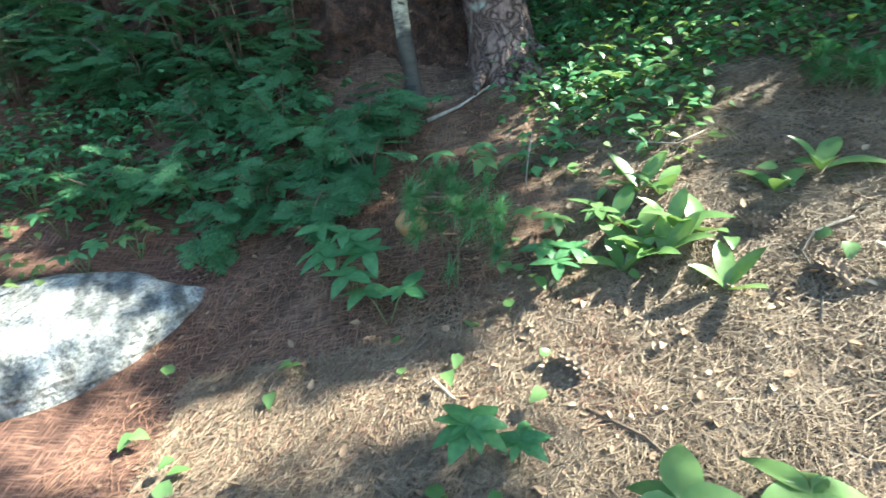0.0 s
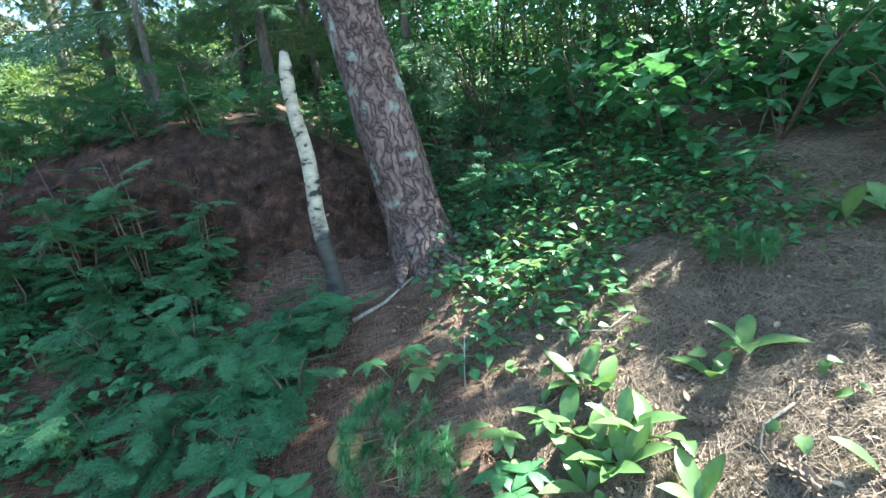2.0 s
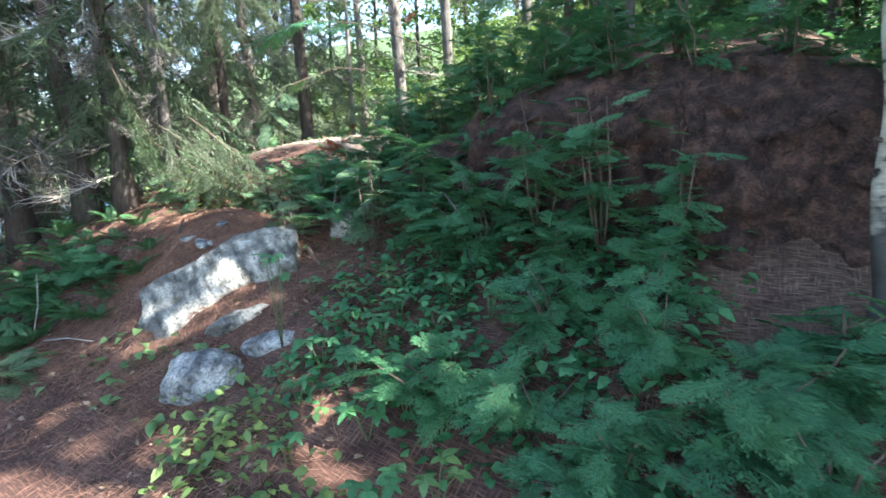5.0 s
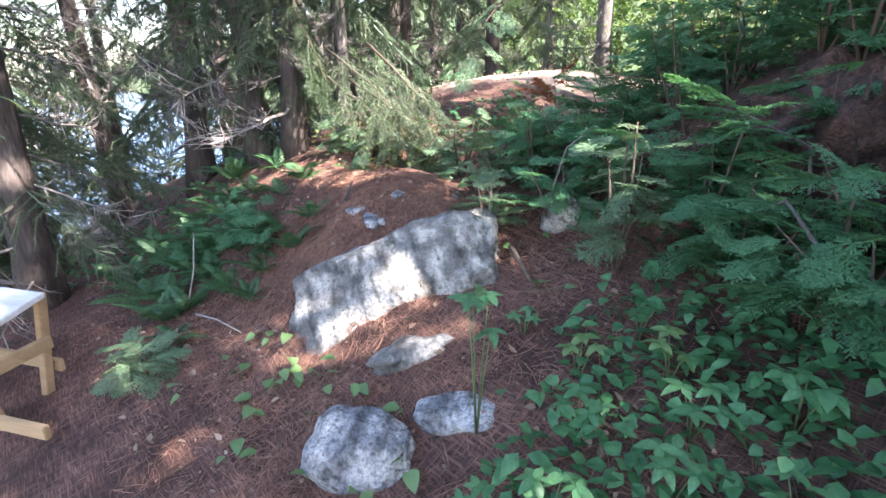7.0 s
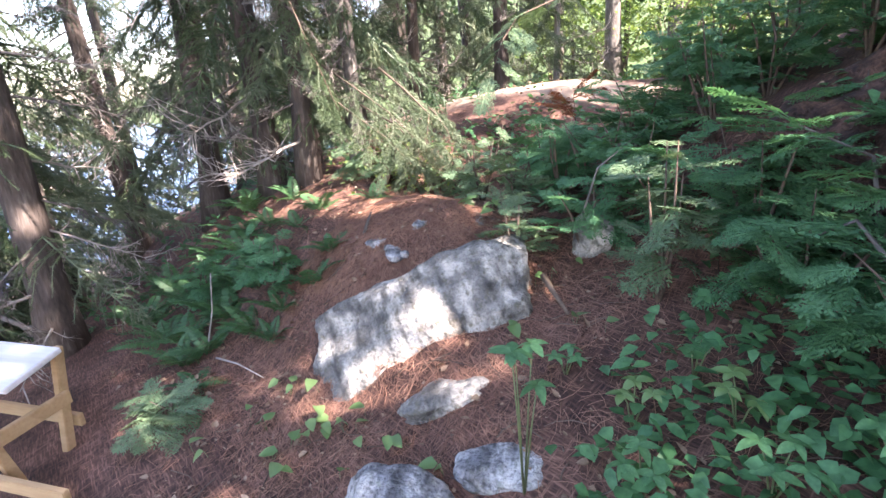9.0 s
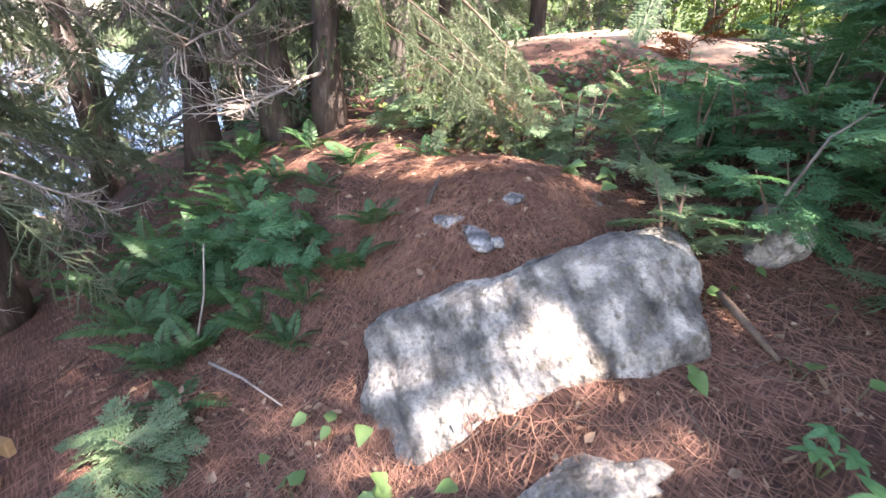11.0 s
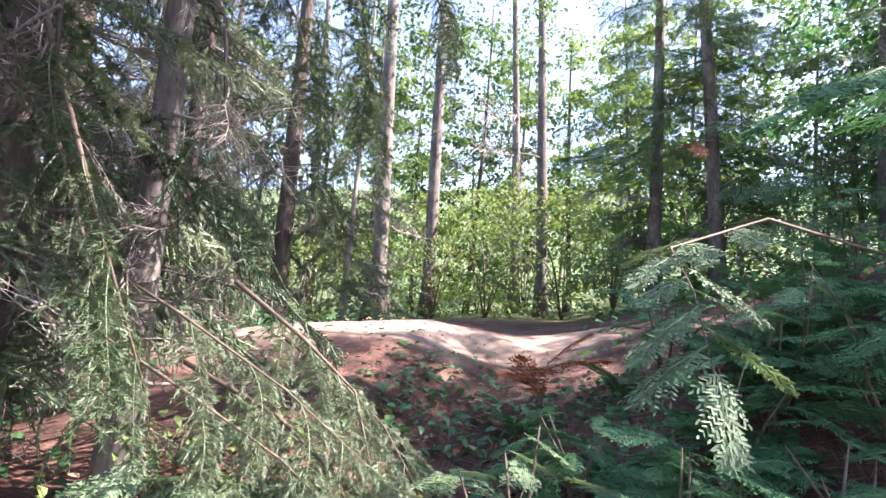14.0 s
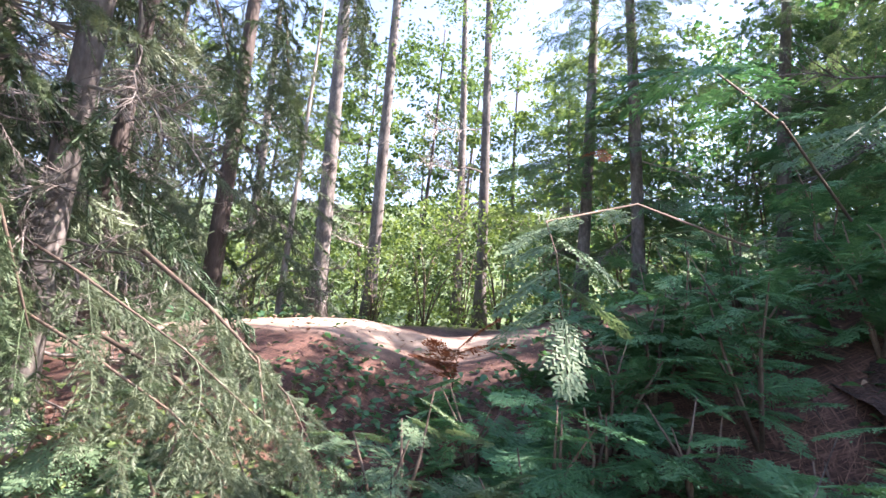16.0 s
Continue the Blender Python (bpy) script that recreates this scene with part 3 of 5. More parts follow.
def rock(name, label, centre, size, material, turn=0.0, tilt=0.0, seed=0, flatness=2.6, rough=0.13, sub=5, taper=0.0):
    """A weathered boulder: a squared-off ball, broken by noise at three scales."""
    bm = bmesh.new()
    bmesh.ops.create_icosphere(bm, subdivisions=sub, radius=1)
    off = Vector((seed * 3.7, seed * 1.3, seed * 2.1))
    rr = random.Random(seed)
    cuts = [(Vector((rr.gauss(0, 1), rr.gauss(0, 1), rr.gauss(0.3, 0.8))).normalized(), rr.uniform(0.86, 1.08)) for _ in range(10)]
    for v in bm.verts:
        c = v.co
        k = (abs(c.x) ** flatness + abs(c.y) ** flatness + abs(c.z) ** flatness) ** (-1 / flatness)
        p = c * k
        for nn, dd in cuts:
            over = p.dot(nn) - dd
            if over > 0:
                p = p - nn * over * 0.85
        n1 = noise.noise(p * 1.3 + off)
        n2 = noise.noise(p * 3.1 + off)
        n3 = abs(noise.noise(p * 7.0 + off))
        n4 = noise.noise(p * 19 + off)
        v.co = p * (1 + rough * (1.3 * n1 + 0.6 * n2 - 0.3 * n3 + 0.12 * n4))
        g = 1 - taper * rise(-0.2, 1.0, v.co.x)
        v.co = Vector((v.co.x * size[0], v.co.y * size[1] * g, v.co.z * size[2] * (0.5 + 0.5 * g)))
    me = bpy.data.meshes.new(name)
    bm.to_mesh(me)
    bm.free()
    me.polygons.foreach_set("use_smooth", [True] * len(me.polygons))
    me.materials.append(material)
    return thing(name, label, "rock", Matrix.Translation(centre) @ Euler((0, tilt, turn)).to_matrix().to_4x4(), me=me)


BOULDER_LONG = Vector((0.5, 0.75, 0.4)).normalized()
BOULDER_OUT = Vector((0.36, -0.62, 0.7))
BOULDER_OUT = (BOULDER_OUT - BOULDER_LONG * BOULDER_OUT.dot(BOULDER_LONG)).normalized()


def sloping_face(ob, centre):
    """Lays a rock's broad side along the boulder's sloping face."""
    y = BOULDER_OUT.cross(BOULDER_LONG)
    ob.matrix_basis = Matrix.Translation(centre) @ Matrix((BOULDER_LONG, y, BOULDER_OUT)).transposed().to_4x4()


boulder = rock("boulder", "grey lichen-streaked granite boulder half buried in pine needles", (0, 0, 0), (0.58, 0.34, 0.25), ROCK_GREY, 0, 0, 21, 3.3, 0.14, 6)
sloping_face(boulder, (-3.7, 2.97, 0.69))
rock("boulder", "tan weathered rock behind the boulder under cedar sprays", (-3.28, 3.7, 1.04), (0.09, 0.08, 0.13), ROCK_GREY, radians(30), 0.1, 31, 3.6, 0.14)
rock("rock", "pale flat-topped granite rock bedded in the slope", (-1.55, 1.80, 0.25), (0.74, 0.40, 0.20), ROCK_WHITE, radians(27), 0.06, 5, 3.4, 0.09, 6, 0.85)
rock("rock", "pale rounded granite rock beside green seedlings", (-3.06, 2.33, 0.44), (0.21, 0.15, 0.17), ROCK_WHITE, radians(40), 0, 8, 2.6, 0.12)
rock("rock", "flat pale granite slab lying on the needles", (-2.88, 2.64, 0.58), (0.17, 0.1, 0.045), ROCK_WHITE, radians(38), -0.15, 2, 5.0, 0.12, 5)
rock("rock", "low mossy grey stone ridge below the boulder", (-3.24, 2.72, 0.62), (0.2, 0.08, 0.07), ROCK_GREY, radians(55), -0.2, 6, 3.5, 0.2, 5)
for p, s, q in (((-4.17, 3.03, 1.005), (0.075, 0.06, 0.035), 1), ((-4.03, 3.01, 0.985), (0.10, 0.045, 0.04), 4), ((-4.03, 3.21, 1.09), (0.06, 0.05, 0.035), 7), ((-3.93, 3.02, 1.0), (0.03, 0.02, 0.02), 9)):
    rock("stone", "small white lichened stone set in red needles", p, s, ROCK_WHITE, q * 0.7, 0, q, 2.4, 0.2, 4)
rock("ledge", "dark mossy rock ledge above the needles", (-4.12, 3.55, 1.05), (0.34, 0.12, 0.07), ROCK_GREY, radians(-8), 0, 11, 2.8, 0.2, 5)


# ---- tree builders ----


def trunk_mesh(name, height, r0, r1, material, bend=0.03, n=10, flare=1.5, segs=14, rough=0.12):
    s = Shape()
    a, b = U(0, 6), U(0, 6)
    pts, radii = [], []
    for i in range(segs + 1):
        t = i / segs
        pts.append((bend * height * (math.sin(a + 2.2 * t) - math.sin(a)), bend * height * (math.sin(b + 2.6 * t) - math.sin(b)), -0.12 + (height + 0.12) * t))
        radii.append(r0 * (1 - t) + r1 * t + r0 * (flare - 1) * max(0, 1 - t * height / 0.35) ** 2)
    s.tube(pts, radii, n, True, rough)
    return s.mesh(name, material), [Vector(p) for p in pts]


def along(pts, h):
    for a, b in zip(pts, pts[1:]):
        if b.z >= h:
            return a.lerp(b, (h - a.z) / (b.z - a.z))
    return pts[-1]


def leaned(x, y, lean=(0, 0), sink=0.0):
    """A pose on the ground at x, y whose +z leans by those slopes."""
    z = Vector((lean[0], lean[1], 1)).normalized()
    xx = Vector((1, 0, 0)) - z * z.x
    xx.normalize()
    r = Matrix((xx, z.cross(xx), z)).transposed().to_4x4()
    return Matrix.Translation((x, y, top(x, y) - sink)) @ r


def tree(name, label, x, y, height, r0, boughs, low, high, reach, count, lean=(0, 0), bark=BARK, droop=-0.25, bare=0, bend=0.02, bare_low=0.3, bare_high=None, face=None, bough_name="bough", crown_mesh=None, crown_at=0.6):
    """A standing tree: a tapered trunk, leafy boughs from low to high, and dead bare ones below."""
    root = thing(name, label, "tree", leaned(x, y, lean))
    me, pts = trunk_mesh("trunk", height, r0, r0 * 0.25, bark, bend)
    part("trunk", me, root)
    if crown_mesh:
        tagged(part("crown", crown_mesh, root, Matrix.Translation((0, 0, crown_at)) @ Matrix.Rotation(U(0, 6.28), 4, "Z") @ Matrix.Scale(U(0.85, 1.2), 4)), kind="stuff")
    for i in range(count):
        h = low + (high - low) * (i + U(0, 0.8)) / max(1, count)
        a = U(0, 2 * math.pi) if face is None else face + U(-1.5, 1.5)
        ln = reach * (1.1 - 0.75 * (h - low) / max(0.1, height - low)) * U(0.65, 1.15)
        d = Vector((math.cos(a), math.sin(a), droop + U(-0.2, 0.2)))
        part(bough_name, rnd.choice(boughs), root, Matrix.Translation(along(pts, h)) @ turned(d, U(-0.35, 0.35)) @ Matrix.Diagonal((ln * U(0.8, 1.2), ln, ln, 1)))
    for i in range(bare):
        h = bare_low + ((bare_high or low + 0.6) - bare_low) * (i + U(0, 0.9)) / bare
        a = U(0, 2 * math.pi)
        ln = reach * U(0.35, 0.85)
        part("dead_bough", rnd.choice(BARE), root, Matrix.Translation(along(pts, h)) @ turned((math.cos(a), math.sin(a), U(-0.55, 0.1)), U(-3, 3)) @ Matrix.Scale(ln, 4))
    return root


def shrub(label, x, y, height, width, meshes, name="shrub"):
    """A leafy shrub: several bent stems in a cloud of leaves."""
    root = thing(name, label, "shrub", Matrix.Translation((x, y, top(x, y))))
    for _ in range(5):
        s = Shape()
        a, w = U(0, 2 * math.pi), width * U(0.3, 0.9)
        e = Vector((math.cos(a) * w, math.sin(a) * w, height * U(0.7, 0.95)))
        s.tube([(0, 0, -0.05), (e.x * 0.35, e.y * 0.35, e.z * 0.55), e], [0.016, 0.011, 0.003], 5)
        part("stem", s.mesh("stem", TWIG), root)
    tall = height > 2.3 and meshes is THICKETS
    meshes, wide, high = (THICKETS_TALL, 1.5, 4.0) if tall else (meshes, 0.95, 1.9)
    k = Matrix.Diagonal((width / wide, width / wide, height / high, 1))
    tagged(part("leaves", rnd.choice(meshes), root, Matrix.Rotation(U(0, 6.28), 4, "Z") @ k), kind="stuff")
    return root


def cedar_bush(label, x, y, height, width, count, sprays=SPRAYS, stems=4, size=(0.15, 0.27), name="cedar_seedling"):
    """Young cedar: thin stems carrying flat sprays that tilt outwards."""
    root = thing(name, label, "seedling", Matrix.Translation((x, y, top(x, y))))
    s = Shape()
    lines = []
    for _ in range(stems):
        a, w = U(0, 2 * math.pi), width * U(0.1, 0.8)
        e = Vector((math.cos(a) * w, math.sin(a) * w, height * U(0.65, 1.0)))
        s.tube([(0, 0, -0.04), e * 0.5 + Vector((U(-0.04, 0.04), U(-0.04, 0.04), 0.04)), e], [0.009, 0.006, 0.002], 5)
        lines.append(e)
    part("stem", s.mesh("stem", TWIG), root)
    for i in range(int(count * 1.25)):
        e = lines[i % stems]
        t = U(0.15, 1.0)
        a = U(0, 2 * math.pi)
        p = e * t + Vector((U(-0.06, 0.06), U(-0.06, 0.06), 0.02))
        ln = U(*size) * (1.2 - 0.45 * t)
        d = Vector((math.cos(a) + e.x * 0.6, math.sin(a) + e.y * 0.6, U(-0.45, 0.5)))
        part("spray", rnd.choice(sprays), root, Matrix.Translation(p) @ turned(d, U(-0.5, 0.5)) @ Matrix.Scale(ln, 4))
    return root


# ---- the big pine, the snag and the bank ----
pine = thing("pine_tree", "large red pine with scaly lichened bark leaning over the slope", "tree", leaned(0.50, 3.66, (-0.17, 0.09)))
ps = Shape()
ring = 28
for i in range(46):
    h = -0.2 + 0.3 * i if i > 26 else -0.2 + i * 0.1
    for j in range(ring):
        w = 2 * math.pi * j / ring
        r = 0.21 - 0.008 * h + 0.13 * max(0, 1 - (h + 0.2) / 0.55) ** 2 * (1 + 0.6 * math.sin(3 * w + 0.6))
        q = Vector((math.cos(w) * 2.2, math.sin(w) * 2.2, h * 1.2))
        plate = abs(noise.noise(Vector((q.x * 3, q.y * 3, q.z * 1.6))))
        r *= 1 + 0.05 * noise.noise(q) - 0.05 * max(0, 0.16 - plate) / 0.16
        ps.v.append((math.cos(w) * r, math.sin(w) * r, h))
ps.f = [(i * ring + j, i * ring + (j + 1) % ring, (i + 1) * ring + (j + 1) % ring, (i + 1) * ring + j) for i in range(45) for j in range(ring)]
part("trunk", ps.mesh("trunk", PINEBARK), pine)
for a in (-2.2, -1.3, -0.5, 0.4, 2.6):
    rs = Shape()
    c, n = math.cos(a), math.sin(a)
    path = [(c * 0.16, n * 0.16, 0.06), (c * 0.34, n * 0.34, -0.03), (c * 0.55 + 0.05, n * 0.55, -0.12)]
    rs.tube(path, [0.08, 0.045, 0.015], 7, True, 0.2)
    part("root", rs.mesh("root", PINEBARK), pine)
for i in range(14):
    a = U(0, 6.28)
    part("bough", rnd.choice(BOUGHS), pine, Matrix.Translation((0, 0, 6.6 + 0.12 * i)) @ turned((math.cos(a), math.sin(a), 0.1)) @ Matrix.Scale(U(1.2, 2.0), 4))

snag = thing("birch_snag", "slender dead white birch stem with dark flecks and a broken top", "tree", leaned(-0.14, 3.40, (-0.07, 0.09)))
sg = Shape()
sg.tube([(0.012 * math.sin(i * 0.9), 0.01 * math.sin(i * 1.3), -0.1 + i * 0.11) for i in range(16)], [0.056 - 0.0011 * i + (0.012 if i < 2 else 0) for i in range(15)] + [0.026], 12, True, 0.14)
part("trunk", sg.mesh("trunk", BIRCH), snag)
for h, a in ((0.5, 0.3), (0.72, 3.6), (0.95, 5.1), (1.2, 1.9), (1.36, 4.0)):
    kn = Shape()
    d = Vector((math.cos(a), math.sin(a), 0.3)) * 0.05
    kn.tube([Vector((0, 0, h)) + d * 0.7, Vector((0, 0, h)) + d * 1.35], [0.012, 0.006], 6)
    part("knot", kn.mesh("knot", TWIG), snag, label="dark broken branch stub")

# the undercut bank of dark soil with hanging roots, as the raised root plate of a fallen tree
bank = thing("earth_bank", "dark undercut earth bank matted with roots and needles", "bank", kind="structure")
bk = Shape()
cols, rows_ = 120, 36
for j in range(rows_ + 1):
    for i in range(cols + 1):
        u, v = i / cols, j / rows_
        x = -2.7 + 3.1 * u
        y = 3.74 + 0.62 * v - 0.28 * math.sin(math.pi * v) * v + 0.12 * noise.noise((x * 2.2, v * 2, 5))
        low, high = land(x, 3.74) - 0.06, land(x, 4.42) + 0.02
        zt = low + (high - low) * v**0.8
        bk.v.append((x, y + 0.11 * noise.noise((x * 5, v * 6, 1)) + 0.06 * noise.noise((x * 14, v * 14, 4)), zt + 0.07 * noise.noise((x * 4, v * 5, 9)) + 0.03 * noise.noise((x * 17, v * 12, 2))))
bk.f = [(j * (cols + 1) + i, j * (cols + 1) + i + 1, (j + 1) * (cols + 1) + i + 1, (j + 1) * (cols + 1) + i) for j in range(rows_) for i in range(cols)]
k0 = len(bk.v)
for i in range(cols + 1):
    bk.v.append((-2.7 + 3.1 * i / cols, 4.7, land(-2.7 + 3.1 * i / cols, 4.7) - 0.04))
bk.f += [(rows_ * (cols + 1) + i, rows_ * (cols + 1) + i + 1, k0 + i + 1, k0 + i) for i in range(cols)]
part("soil_face", bk.mesh("soil_face", SOIL), bank)
for i in range(48):
    x = U(-2.3, 0.25)
    z0 = land(x, 3.74) + U(0.4, 1.0) * (land(x, 4.42) - land(x, 3.74))
    r = Shape()
    pt, pts = Vector((x, 3.88 + U(-0.03, 0.05), z0)), []
    for _ in range(6):
        pts.append(pt.copy())
        pt += Vector((U(-0.06, 0.06), U(-0.05, 0.01), U(-0.11, -0.02)))
    r.tube(pts, [U(0.004, 0.011) * (1 - 0.13 * q) for q in range(6)], 5)
    part("root", r.mesh("root", SOIL), bank)

# ---- added unseen canopy: tall trees towards the sun, with gaps cut where light comes through ----
GAPS = [  # x, y, z of a lit place and the gap's radius
    (0.95, 1.05, 0.45, 0.42), (1.5, 1.15, 0.6, 0.5), (1.4, 0.45, 0.45, 0.35), (2.1, 0.9, 0.8, 0.8), (0.9, 1.6, 0.6, 0.26), (2.0, 1.45, 0.9, 0.25), (1.1, 1.85, 0.75, 0.14), (1.45, 1.75, 0.85, 0.12),
    (-0.72, 1.3, 0.2, 0.22), (-0.95, 1.05, 0.16, 0.25), (-0.4, 1.0, 0.2, 0.1), (-1.6, 1.62, 0.4, 0.1), (-1.95, 1.62, 0.4, 0.12), (-1.35, 1.9, 0.4, 0.06),
    (1.2, 3.35, 1.15, 0.45), (1.7, 3.0, 1.1, 0.2), (0.9, 3.7, 1.2, 0.22), (1.9, 3.9, 1.4, 0.25), (1.6, 2.6, 1.0, 0.25), (2.1, 3.2, 1.2, 0.25), (1.0, 1.7, 0.75, 0.26), (0.62, 2.05, 0.75, 0.1), (0.75, 2.85, 0.9, 0.22), (1.05, 3.1, 1.05, 0.18), (0.5, 2.6, 0.75, 0.1), (1.4, 2.6, 1.0, 0.12), (1.6, 3.5, 1.2, 0.16), (-1.56, 4.6, 1.9, 0.24), (0.3, 2.25, 0.7, 0.08),
    (-2.3, 1.75, 0.35, 0.26), (-2.8, 1.5, 0.25, 0.35), (-3.3, 1.45, 0.2, 0.35), (-2.05, 1.2, 0.2, 0.3),
    (-3.74, 2.72, 0.8, 0.03), (-3.6, 3.15, 1.0, 0.05), (-3.40, 3.7, 1.1, 0.1), (-3.1, 3.15, 0.85, 0.04),
    (-4.75, 2.95, 0.95, 0.2), (-4.4, 1.95, 0.3, 0.12), (-5.8, 3.4, 1.15, 0.75), (-5.2, 3.5, 1.2, 0.7), (-4.9, 4.2, 1.6, 0.6), (-5.0, 3.6, 1.5, 0.5), (-4.75, 3.2, 1.1, 0.25), (-4.4, 3.6, 1.55, 0.25), (-4.6, 3.3, 1.1, 0.14),
    (-5.5, 3.75, 1.25, 0.5), (-6.0, 4.3, 1.35, 0.5), (-5.1, 3.9, 1.25, 0.4), (-4.6, 4.15, 1.25, 0.22), (-4.1, 4.4, 1.35, 0.16), (-6.4, 3.0, 0.9, 0.35),
    (-5.5, 6.2, 1.72, 0.7), (-4.8, 6.7, 1.8, 0.6), (-6.3, 5.7, 1.6, 0.7), (-5.0, 5.2, 1.5, 0.55), (-4.4, 5.8, 1.6, 0.5), (-4.7, 4.6, 1.25, 0.25), (-4.3, 5.0, 1.5, 0.2), (-6.5, 6.9, 1.6, 0.6), (-7.2, 8.0, 2.5, 0.9), (-8, 8, 4, 1.0), (-6.5, 9, 3, 0.9),
    (-4.13, 3.61, 1.7, 0.2), (-3.83, 3.55, 2.05, 0.16), (-4.4, 3.8, 1.5, 0.24), (-3.65, 3.7, 1.75, 0.1), (-3.6, 3.5, 1.25, 0.14), (-2.95, 3.55, 1.4, 0.14), (-3.0, 3.75, 1.62, 0.12), (-4.6, 3.75, 1.6, 0.28), (-5.0, 3.3, 2.2, 0.18), (-3.7, 3.7, 2.45, 0.15),
    (-2.9, 2.7, 1.15, 0.1), (-1.9, 2.1, 0.5, 0.16), (-2.0, 2.3, 0.5, 0.1), (-2.3, 6.2, 2.2, 0.3), (-1.0, 6.0, 2.3, 0.3), (0.5, 5.5, 2.0, 0.3),
]


def lit(p):
    for gx, gy, gz, r in GAPS:
        q = p - Vector((gx, gy, gz))
        if (q - SUN * q.dot(SUN)).length < r + 0.16:
            return True
    return False


canopy = []
for x, y, hgt in ((9.5, 1.2, 12), (6.0, 3.6, 12), (4.2, 7.5, 12), (3.0, -2.2, 11)):
    root = thing("unseen_shade_tree", "unseen tall leafy tree added to shade the forest floor", "tree", Matrix.Translation((x, y, top(x, y))), group="shade trees")
    part("trunk", trunk_mesh("trunk", hgt, 0.16, 0.04, GREYBARK)[0], root)
    canopy.append(root)
# leaf clumps only block the sun; those above a lit place are left out
step = 0.36
gx = -9.5
while gx < 4.6:
    gy = -1.2
    while gy < 9.5:
        h = U(5.8, 8.8)
        ground_p = Vector((gx + U(-0.12, 0.12), gy + U(-0.12, 0.12), land(gx, gy)))
        p = ground_p + SUN * (h / SUN.z)
        if not lit(p) and rnd.random() > (0.62 if gx < -5.2 else 0.55 if gy > 4.4 else 0.02):
            root = min(canopy, key=lambda o: (o.location - p).length)
            tagged(part("leaf_clump", rnd.choice(CLUMPS), root, Matrix.Translation(p - root.location) @ Euler((U(-0.5, 0.5), U(-0.5, 0.5), U(0, 6.3))).to_matrix().to_4x4() @ Matrix.Scale(U(1.1, 1.5), 4)), kind="stuff")
        gy += step
    gx += step

# ---- woods round about ----
SPRUCE_L = "dark spruce with drooping lichen-grey boughs and dead lower twigs"
for x, y, h, r, lean in ((-6.35, 3.30, 9, 0.11, (0.02, 0)), (-6.55, 3.75, 9, 0.10, (0, 0.02)), (-7.1, 2.95, 9, 0.12, (0.01, 0)), (-5.78, 3.38, 9, 0.085, (-0.02, 0.02)), (-7.65, 7.6, 9, 0.12, (0.01, -0.03)), (-8.1, 5.2, 10, 0.13, (0, 0)), (-9.3, 4.0, 10, 0.13, (0, 0)), (-9.0, 6.6, 10, 0.13, (0.02, 0)), (-6.35, 1.5, 8, 0.13, (-0.03, 0.03)), (-8.6, 1.6, 9, 0.12, (0, 0)), (-9.8, 0.2, 9, 0.12, (0, 0)), (-10.5, 2.6, 10, 0.13, (0, 0)), (-7.5, 5.8, 8, 0.08, (0, 0))):
    tree("spruce_tree", SPRUCE_L, x, y, h, r, BOUGHS + BOUGHS_PALE, 0.9, 6.5, 1.25, 44, lean, BARK, -0.35, 24, 0.012, 0.3, 3.4)
tree("spruce_tree", "pale dead-looking young spruce on a bleached trunk", -7.0, 8.1, 4.5, 0.05, BOUGHS_PALE, 0.2, 4.0, 1.1, 46, (0, 0), DEADWOOD, -0.3, 6)
tree("fir_tree", "sunlit grey trunk with dead twigs near its foot", -5.52, 3.72, 7, 0.06, BOUGHS_PALE, 2.2, 5.0, 0.9, 10, (-0.03, 0.04), GREYBARK, -0.4, 12, 0.015, 0.1, 1.6)
for x, y, h, r, lean in ((-7.6, 10.6, 13, 0.16, (-0.03, -0.02)), (-7.1, 11.9, 13, 0.14, (0.02, -0.04)), (-4.8, 11.3, 12, 0.11, (-0.03, 0)), (-10.0, 12, 12, 0.12, (0, 0)), (-5.6, 13.5, 12, 0.12, (-0.05, 0))):
    tree("slender_tree", "tall slender grey-barked tree in the open wood", x, y, h, r, CLUMPS, 5.0, h, 2.0, 0, lean, GREYBARK, 0.3, 4, 0.012, 1.5, 4, crown_mesh=rnd.choice(HIGHCROWN), crown_at=h - 7.5)
CEDAR_L = "young white cedar with thin trunk and feathery flat sprays"
for x, y, h, r, n in ((-3.27, 8.9, 9, 0.09, 46), (-2.6, 8.6, 9, 0.085, 46), (-1.2, 8.2, 8, 0.08, 46), (-0.6, 8.8, 8, 0.08, 36), (-0.6, 5.9, 6, 0.06, 46), (-1.6, 5.5, 3.2, 0.04, 40), (-0.1, 6.9, 6, 0.06, 40), (0.9, 6.3, 6, 0.06, 40)):
    tree("cedar_tree", CEDAR_L, x, y, h, r, CEDAR_BOUGHS + CEDAR_BOUGHS_PALE[:1], 0.6, 5.5, 1.15, n, (U(-0.05, 0.02), U(-0.03, 0.03)), GREYBARK, -0.1, 7, 0.015, 0.3, 3.0)
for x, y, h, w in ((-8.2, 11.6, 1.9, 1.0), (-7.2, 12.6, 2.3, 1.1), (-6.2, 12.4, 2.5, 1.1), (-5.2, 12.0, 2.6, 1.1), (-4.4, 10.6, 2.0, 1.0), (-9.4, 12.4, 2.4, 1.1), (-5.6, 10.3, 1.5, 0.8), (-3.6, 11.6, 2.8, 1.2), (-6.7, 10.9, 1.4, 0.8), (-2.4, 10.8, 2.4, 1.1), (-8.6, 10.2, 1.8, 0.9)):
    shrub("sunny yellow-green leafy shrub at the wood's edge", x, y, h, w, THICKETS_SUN)
